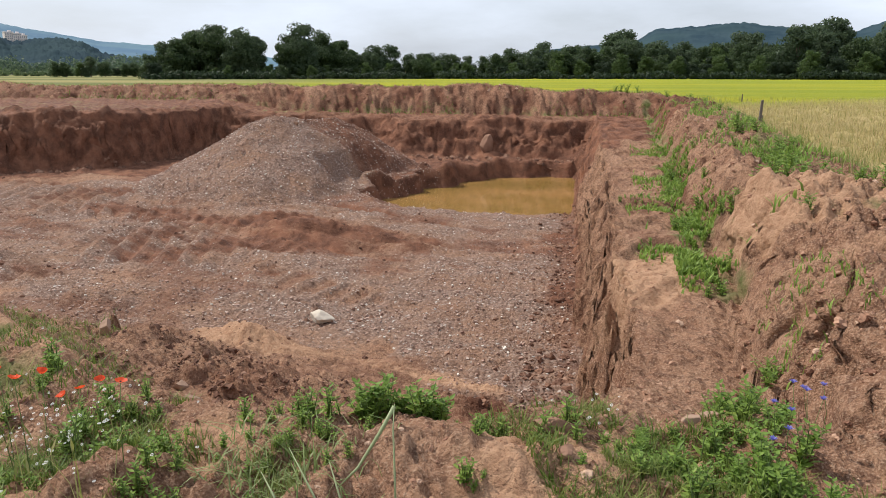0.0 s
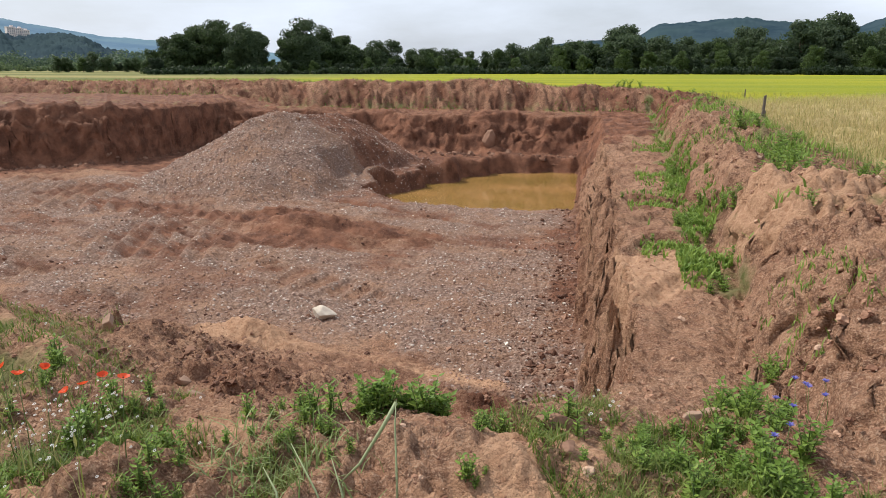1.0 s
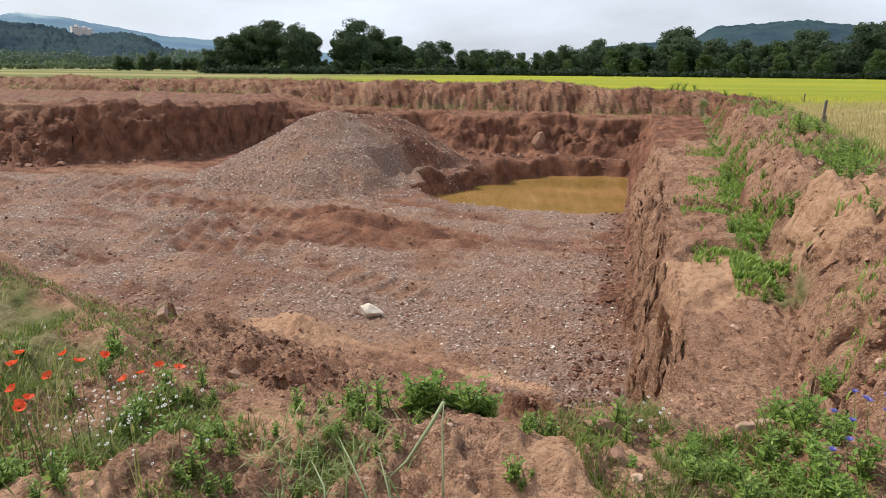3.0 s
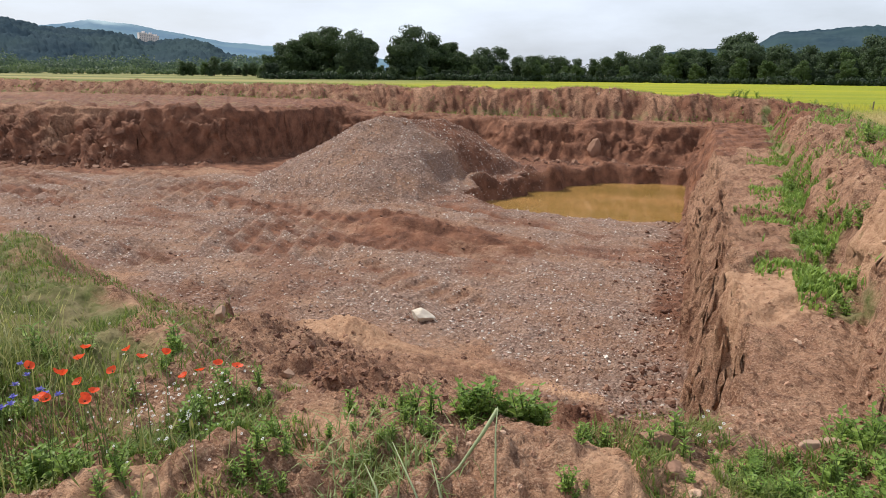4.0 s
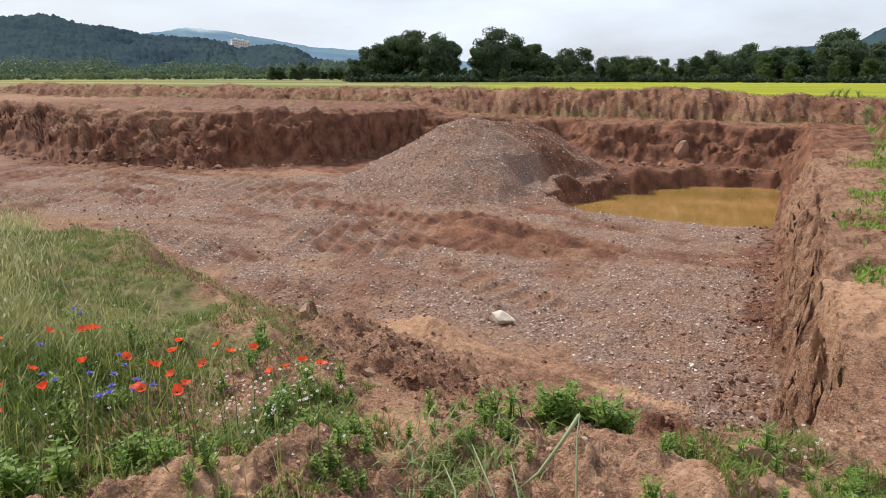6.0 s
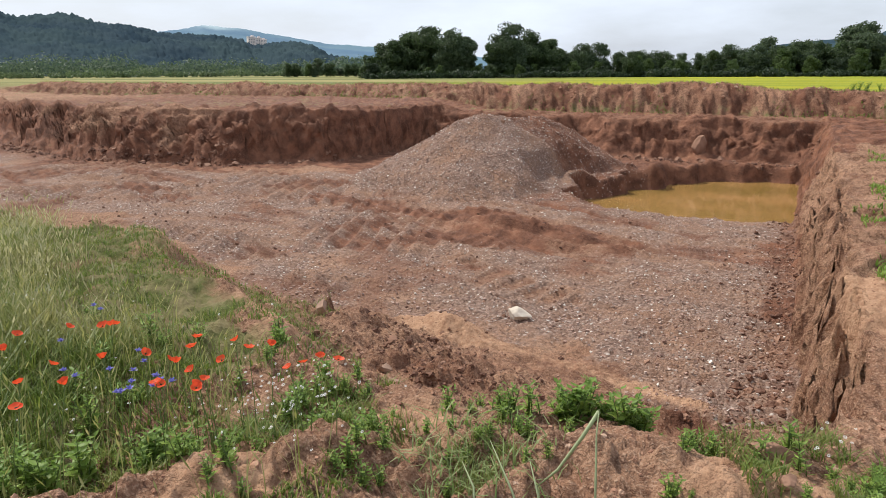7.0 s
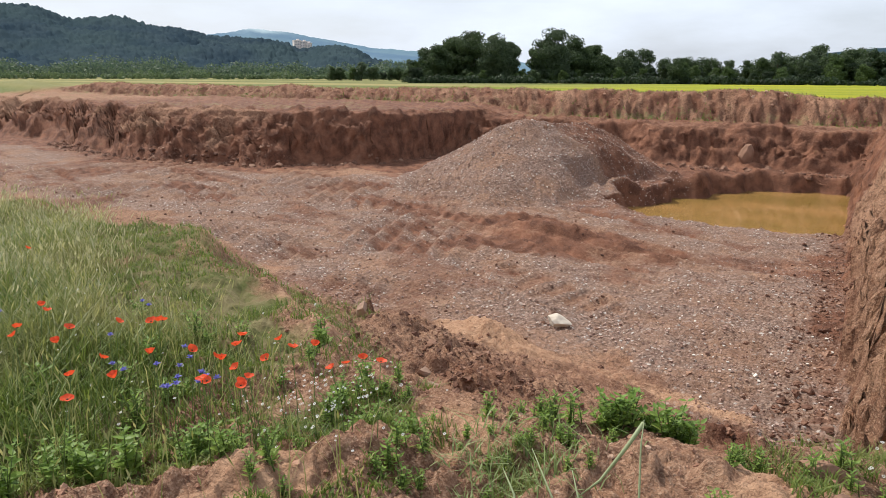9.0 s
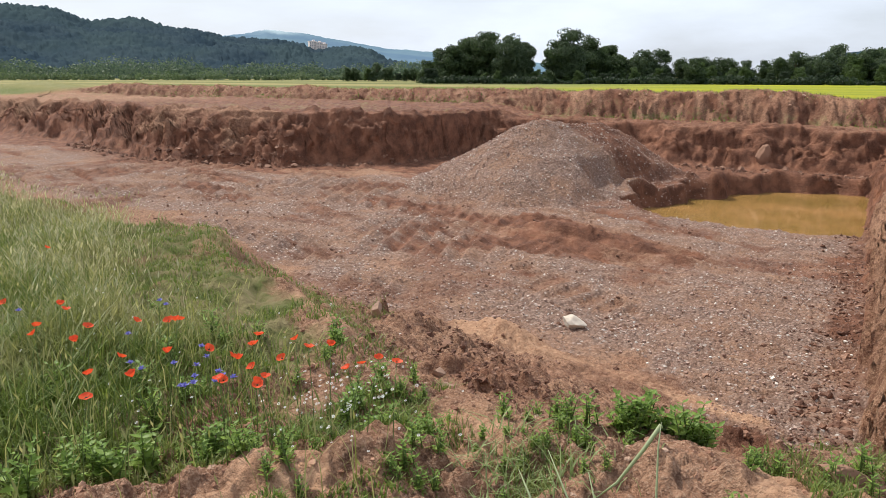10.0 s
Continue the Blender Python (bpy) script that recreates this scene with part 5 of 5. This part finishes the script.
def make_weed(seed, tall, stems, leaf_len, leaf_wide, label):
    """A leafy herb: upright stems with pairs of pointed leaves."""
    r = random.Random(seed)
    plant = empty("weed", Matrix(), label, "weed", "weeds on the bank")
    for _ in range(stems):
        a, out, h = r.uniform(0, 6.28), r.uniform(0.02, 0.45) * tall, tall * r.uniform(0.6, 1.1)
        foot = Vector((r.gauss(0, 0.02), r.gauss(0, 0.02), -0.03))
        top = Vector((math.cos(a) * out, math.sin(a) * out, h))
        mid = foot.lerp(top, 0.5) + Vector((0, 0, 0.08 * h))
        v, f = tube([foot, mid, top], [0.004, 0.003, 0.0015], 5)
        stem = child("stem", mesh_from("stem", v, f, M_STEM), plant)
        pieces, turn = [], r.uniform(0, 6.28)
        levels = max(5, int(h / 0.032))
        for k in range(levels):
            t = 0.12 + 0.88 * k / (levels - 1)
            p = (foot.lerp(mid, t * 2) if t < 0.5 else mid.lerp(top, t * 2 - 1))
            turn += 1.57 + r.uniform(-0.3, 0.3)
            size = (1.0 - 0.45 * t) * r.uniform(0.75, 1.2)
            for side in (0, math.pi):
                m = Matrix.Translation(p) @ Matrix.Rotation(turn + side, 4, "Z") @ Matrix.Rotation(-r.uniform(0.1, 0.75), 4, "Y") @ Matrix.Rotation(r.uniform(-0.5, 0.5), 4, "X")
                lv, lf = leaf_strip(leaf_len * size, leaf_wide * size, r.uniform(-0.25, 0.12))
                pieces.append(([m @ Vector(q) for q in lv], lf))
        v, f = join_lists(pieces)
        child("foliage", mesh_from("foliage", v, f, M_WEED, smooth=True), stem)
    return plant


weed_kinds = [make_weed(500, 0.22, 7, 0.080, 0.040, "bushy bright green leafy weed"), make_weed(501, 0.17, 8, 0.070, 0.036, "low spreading green weed"),
              make_weed(502, 0.28, 6, 0.090, 0.048, "tall nettle-like green weed"), make_weed(503, 0.13, 7, 0.058, 0.020, "small feathery green weed")]
weed_first = [True] * 4


def weed(k, x, y, s=1.0):
    m = pose(x, y, height(x, y) - 0.005, 0, 0, (x * 977 + y * 331) % 360) @ Matrix.Scale(s, 4)
    if weed_first[k]:
        weed_kinds[k].matrix_basis, weed_first[k] = m, False
    else:
        copy_thing(weed_kinds[k], m)


wr = random.Random(9)


def patch(k, cx, cy, rx, ry, count, lo=0.7, hi=1.2):
    """Weeds of one kind, grown together round a place."""
    for _ in range(count):
        weed(k, cx + wr.gauss(0, rx), cy + wr.gauss(0, ry), wr.uniform(lo, hi))


patch(0, -0.74, 3.36, 0.09, 0.05, 7, 0.75, 1.2)
patch(0, -1.02, 3.26, 0.12, 0.05, 7, 0.7, 1.1)
patch(3, -1.25, 3.05, 0.12, 0.08, 6, 0.7, 1.1)
patch(3, -0.40, 3.15, 0.10, 0.05, 5, 0.6, 1.0)
patch(3, -0.15, 3.22, 0.08, 0.05, 3, 0.6, 1.0)
patch(1, -0.42, 2.66, 0.03, 0.04, 3, 0.4, 0.65)
patch(1, 0.20, 3.10, 0.10, 0.07, 8, 0.6, 1.0)
patch(3, 0.36, 3.00, 0.12, 0.10, 7, 0.7, 1.2)
patch(0, 0.70, 3.68, 0.07, 0.10, 8, 0.7, 1.1)
patch(1, 0.55, 3.35, 0.08, 0.08, 6, 0.7, 1.1)
patch(2, 0.64, 2.90, 0.05, 0.05, 4, 0.6, 0.9)
patch(1, 0.85, 3.55, 0.05, 0.10, 5, 0.7, 1.1)
patch(3, 0.35, 2.75, 0.10, 0.06, 4, 0.7, 1.2)
patch(0, 1.02, 4.75, 0.05, 0.2, 4, 0.5, 0.9)
patch(1, 1.28, 4.5, 0.05, 0.06, 2, 0.5, 0.8)
patch(0, 2.28, 7.6, 0.10, 0.15, 4, 0.8, 1.2)
patch(0, 1.15, 9.4, 0.14, 0.7, 14, 0.8, 1.3)
patch(1, 0.75, 8.35, 0.20, 0.10, 9, 0.7, 1.1)
patch(1, 0.70, 11.3, 0.25, 0.12, 8, 0.7, 1.1)
patch(0, 1.28, 13.5, 0.12, 1.2, 10, 0.7, 1.2)
patch(0, 2.25, 9.5, 0.35, 1.5, 26, 0.8, 1.4)
patch(0, 2.4, 13.5, 0.35, 2.0, 16, 0.8, 1.4)
patch(0, 2.9, 20, 0.35, 2.5, 10, 0.9, 1.5)
patch(0, 3.0, 33, 0.7, 0.6, 8, 1.6, 2.6)
patch(0, 1.0, 34.4, 0.4, 0.3, 4, 1.4, 2.2)
for _ in range(46):
    y = 6.8 + 20 * wr.random() ** 1.6
    weed(wr.choice((0, 1, 1, 3)), float(bench_edge(y)) - 0.10 + wr.gauss(0, 0.07), y, wr.uniform(0.5, 0.95))
# nettles and herbs before the meadow
patch(3, -2.1, 2.8, 0.3, 0.16, 18, 0.4, 0.85)
patch(1, -1.65, 2.8, 0.25, 0.16, 12, 0.35, 0.7)
patch(3, -1.25, 2.85, 0.18, 0.16, 12, 0.4, 0.8)
patch(1, 0.30, 2.95, 0.16, 0.12, 8, 0.6, 1.0)
patch(0, 0.55, 3.15, 0.12, 0.12, 8, 0.6, 1.0)
patch(2, 0.70, 2.72, 0.06, 0.05, 3, 0.6, 0.9)
patch(1, -0.95, 3.35, 0.12, 0.06, 7, 0.7, 1.1)
patch(2, -2.62, 1.62, 0.10, 0.12, 8, 0.7, 1.1)
patch(1, -2.50, 1.95, 0.10, 0.08, 6, 0.7, 1.2)
patch(0, -2.30, 2.10, 0.12, 0.07, 7, 0.6, 1.0)
patch(3, -1.92, 2.05, 0.06, 0.05, 4, 0.6, 1.0)
patch(1, -2.05, 2.28, 0.07, 0.05, 4, 0.6, 0.9)
patch(0, -1.78, 2.66, 0.10, 0.06, 6, 0.5, 0.9)
patch(3, -1.55, 2.45, 0.10, 0.10, 5, 0.6, 1.0)
patch(1, -2.9, 1.35, 0.15, 0.10, 6, 0.7, 1.1)
for _ in range(26):
    weed(wr.choice((1, 3)), wr.uniform(-4.2, -1.9), wr.uniform(2.0, 3.4), wr.uniform(0.8, 1.6))


# ---- flowers ----
def petal_cup(count, radius, cup, seed, ruffle=0.25):
    """Broad overlapping petals round a centre, one mesh a petal."""
    r = random.Random(seed)
    out = []
    for k in range(count):
        v, f = [], []
        a0 = 2 * math.pi * k / count + r.uniform(-0.1, 0.1)
        span = 2 * math.pi / count * 0.62
        rows, cols = 4, 5
        for i in range(rows + 1):
            t = i / rows
            for j in range(cols + 1):
                q = (j / cols - 0.5) * 2
                a = a0 + q * span * (0.5 + 0.5 * t)
                rad = radius * t * (1 - 0.12 * q * q)
                z = cup * radius * t * t + ruffle * radius * t * math.sin(q * 5 + k) * 0.3
                v.append((rad * math.cos(a), rad * math.sin(a), z + 0.001 * k))
        for i in range(rows):
            for j in range(cols):
                o = i * (cols + 1) + j
                f.append((o, o + 1, o + cols + 2, o + cols + 1))
        out.append((v, f))
    return out


def make_poppy(seed, tall, size, cup, label):
    r = random.Random(seed)
    ob = empty("poppy", Matrix(), label, "poppy", "poppies in the meadow")
    lean = Vector((r.uniform(-0.08, 0.08), r.uniform(-0.08, 0.08), tall))
    v, f = tube([(0, 0, -0.02), (lean.x * 0.3, lean.y * 0.3, tall * 0.5), lean], [0.0022, 0.0018, 0.0014], 5)
    child("stem", mesh_from("stem", v, f, M_STEM), ob)
    tilt = Matrix.Translation(lean) @ Matrix.Rotation(r.uniform(0.2, 0.8), 4, "X")
    for pv, pf in petal_cup(4, size, cup, seed):
        child("petal", mesh_from("petal", [tuple(tilt @ Vector(q)) for q in pv], pf, M_POPPY), ob)
    tv, tf = lump_template(1, seed, 0.1)
    child("centre", mesh_from("centre", [tuple(tilt @ (Vector(q) * size * 0.2 + Vector((0, 0, size * 0.12)))) for q in tv], tf.tolist(), M_POPPY_EYE), ob, "dark seed head")
    return ob


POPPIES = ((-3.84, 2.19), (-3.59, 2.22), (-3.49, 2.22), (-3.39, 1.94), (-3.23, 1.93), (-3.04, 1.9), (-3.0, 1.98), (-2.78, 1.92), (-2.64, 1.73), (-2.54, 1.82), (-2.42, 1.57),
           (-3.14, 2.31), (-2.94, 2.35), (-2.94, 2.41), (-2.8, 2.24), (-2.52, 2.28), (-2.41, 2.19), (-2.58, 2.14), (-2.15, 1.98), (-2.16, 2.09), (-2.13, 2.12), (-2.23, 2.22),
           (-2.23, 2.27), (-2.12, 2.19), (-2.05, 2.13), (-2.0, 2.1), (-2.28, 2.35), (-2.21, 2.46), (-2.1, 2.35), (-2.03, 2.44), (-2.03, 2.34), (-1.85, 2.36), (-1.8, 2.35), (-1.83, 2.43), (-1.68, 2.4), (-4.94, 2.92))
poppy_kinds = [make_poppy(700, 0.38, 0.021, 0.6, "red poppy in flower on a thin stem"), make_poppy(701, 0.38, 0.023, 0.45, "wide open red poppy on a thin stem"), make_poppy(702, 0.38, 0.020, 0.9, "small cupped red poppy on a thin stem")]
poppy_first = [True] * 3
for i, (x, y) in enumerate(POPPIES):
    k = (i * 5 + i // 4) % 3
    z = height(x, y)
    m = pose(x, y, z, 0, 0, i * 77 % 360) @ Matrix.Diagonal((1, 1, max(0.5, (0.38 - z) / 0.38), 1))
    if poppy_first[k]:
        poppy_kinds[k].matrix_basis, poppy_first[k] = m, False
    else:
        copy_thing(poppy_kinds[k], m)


def make_cornflower(seed, tall, label):
    r = random.Random(seed)
    ob = empty("cornflower", Matrix(), label, "cornflower", "cornflowers")
    v, f = tube([(0, 0, -0.02), (0.02, 0.0, tall * 0.5), (0.01, 0.02, tall)], [0.0018, 0.0015, 0.0012], 5)
    child("stem", mesh_from("stem", v, f, M_STEM), ob)
    pieces = []
    for k in range(11):
        m = Matrix.Translation((0.01, 0.02, tall)) @ Matrix.Rotation(k * 0.571 + r.uniform(-0.1, 0.1), 4, "Z") @ Matrix.Rotation(-r.uniform(0.2, 0.9), 4, "Y")
        lv, lf = leaf_strip(0.021, 0.011, 0.1)
        pieces.append(([m @ Vector(q) for q in lv], lf))
    v, f = join_lists(pieces)
    child("flower_head", mesh_from("flower_head", v, f, M_CORNFLOWER), ob, "blue violet flower head")
    return ob


corn_a, corn_b = make_cornflower(800, 0.35, "blue cornflower in the grass"), make_cornflower(801, 0.24, "violet blue cornflower beside the bank")
CORN = ((-2.72, 2.19), (-2.58, 2.21), (-2.3, 2.09), (-2.41, 2.03), (-3.08, 2.28), (-3.31, 2.62), (-2.74, 2.05), (-2.33, 1.93), (-2.33, 2.13), (-2.68, 2.35), (-3.8, 2.18), (-3.26, 2.64), (-2.23, 1.92), (-2.39, 2.23),
        (-2.48, 2.1), (-2.62, 2.3), (-2.2, 2.02), (-2.85, 2.12))
for i, (x, y) in enumerate(CORN):
    m = pose(x, y, height(x, y), 0, 0, i * 51)
    corn_a.matrix_basis = m if i == 0 else corn_a.matrix_basis
    if i:
        copy_thing(corn_a, m)
for i, (x, y) in enumerate(((0.81, 3.31), (0.87, 3.3), (0.74, 3.18), (0.79, 3.14), (0.91, 3.24), (0.71, 2.98), (0.62, 2.83), (0.84, 3.22), (0.95, 3.32))):
    m = pose(x, y, height(x, y) - 0.02, 0, 0, i * 51)
    if i:
        copy_thing(corn_b, m)
    else:
        corn_b.matrix_basis = m


def daisies(name, label, xs, ys, tall, size, seed):
    """Many small white flowers with thin stems."""
    r = random.Random(seed)
    pieces = []
    for x, y, h in zip(xs, ys, tall):
        z = height(x, y)
        tilt = Matrix.Translation((x, y, z + h)) @ Matrix.Rotation(r.uniform(0, 0.9), 4, "X") @ Matrix.Rotation(r.uniform(0, 6), 4, "Z")
        s = size * r.uniform(0.7, 1.2)
        for k in range(8):
            m = tilt @ Matrix.Rotation(k * 0.785, 4, "Z")
            pieces.append(([m @ Vector(q) for q in ((0.2 * s, 0, 0), (0.7 * s, 0.22 * s, 0.04 * s), (s, 0, 0), (0.7 * s, -0.22 * s, 0.04 * s))], [(0, 1, 2, 3)]))
    v, f = join_lists(pieces)
    return tagged(new(name, mesh_from(name, v, f, M_DAISY, smooth=False)), label, "flowers", kind="stuff")


n = 170
x, y = np.concatenate([g.normal(-1.95, 0.22, n - 70), g.uniform(-4.5, -1.9, 60), g.normal(0.05, 0.04, 10)]), np.concatenate([g.normal(2.42, 0.16, n - 70), g.uniform(1.9, 3.4, 60), g.normal(3.0, 0.04, 10)])
daisies("white_flowers", "small white chamomile flowers in the meadow", x, y, g.uniform(0.10, 0.30, n), 0.0068, 61)


def stalk(points, width, label, dark=False):
    """A broken cereal stalk: a folded ribbon with thickness along points."""
    pts = [Vector(p) for p in points]
    v, f = [], []
    for i, p in enumerate(pts):
        d = (pts[min(i + 1, len(pts) - 1)] - pts[max(i - 1, 0)]).normalized()
        s = d.cross(Vector((0.25, -1, 0.1))).normalized()
        nrm = s.cross(d)
        w = width * (1 - 0.75 * (i / (len(pts) - 1)) ** 2)
        v += [p + s * w, p + nrm * w * 0.5, p - s * w, p - nrm * w * 0.25]
        if i:
            o = 4 * (i - 1)
            f += [(o + k, o + (k + 1) % 4, o + 4 + (k + 1) % 4, o + 4 + k) for k in range(4)]
    f += [(3, 2, 1, 0), tuple(range(len(v) - 4, len(v)))]
    ob = new("stalk", mesh_from("stalk", [tuple(q) for q in v], f, M_STEM if dark else M_STALK))
    return tagged(ob, label, "stalk", "broken stalks at the rim")


zb = height(-0.68, 2.5)
stalk([(-0.665, 2.48, zb - 0.05), (-0.69, 2.56, zb + 0.12), (-0.71, 2.62, zb + 0.26), (-0.715, 2.66, zb + 0.34)], 0.0045, "pale upright broken cereal stalk")
stalk([(-0.715, 2.66, zb + 0.33), (-0.76, 2.62, zb + 0.24), (-0.83, 2.56, zb + 0.12), (-0.90, 2.52, zb + 0.05)], 0.008, "folded pale green leaf hanging from a stalk")
stalk([(-0.80, 2.36, zb - 0.05), (-0.85, 2.42, zb + 0.08), (-0.90, 2.46, zb + 0.19)], 0.0055, "leaning pale broken stalk")
stalk([(-0.84, 2.32, zb - 0.05), (-0.95, 2.42, zb + 0.08), (-1.06, 2.48, zb + 0.22)], 0.0055, "leaning pale broken stalk")
stalk([(-0.95, 2.30, zb - 0.05), (-0.98, 2.34, zb + 0.06), (-0.99, 2.38, zb + 0.14)], 0.006, "short dark broken stalk", True)
stalk([(-1.02, 2.26, zb - 0.05), (-1.08, 2.38, zb + 0.08), (-1.16, 2.45, zb + 0.13)], 0.006, "leaning pale broken stalk")
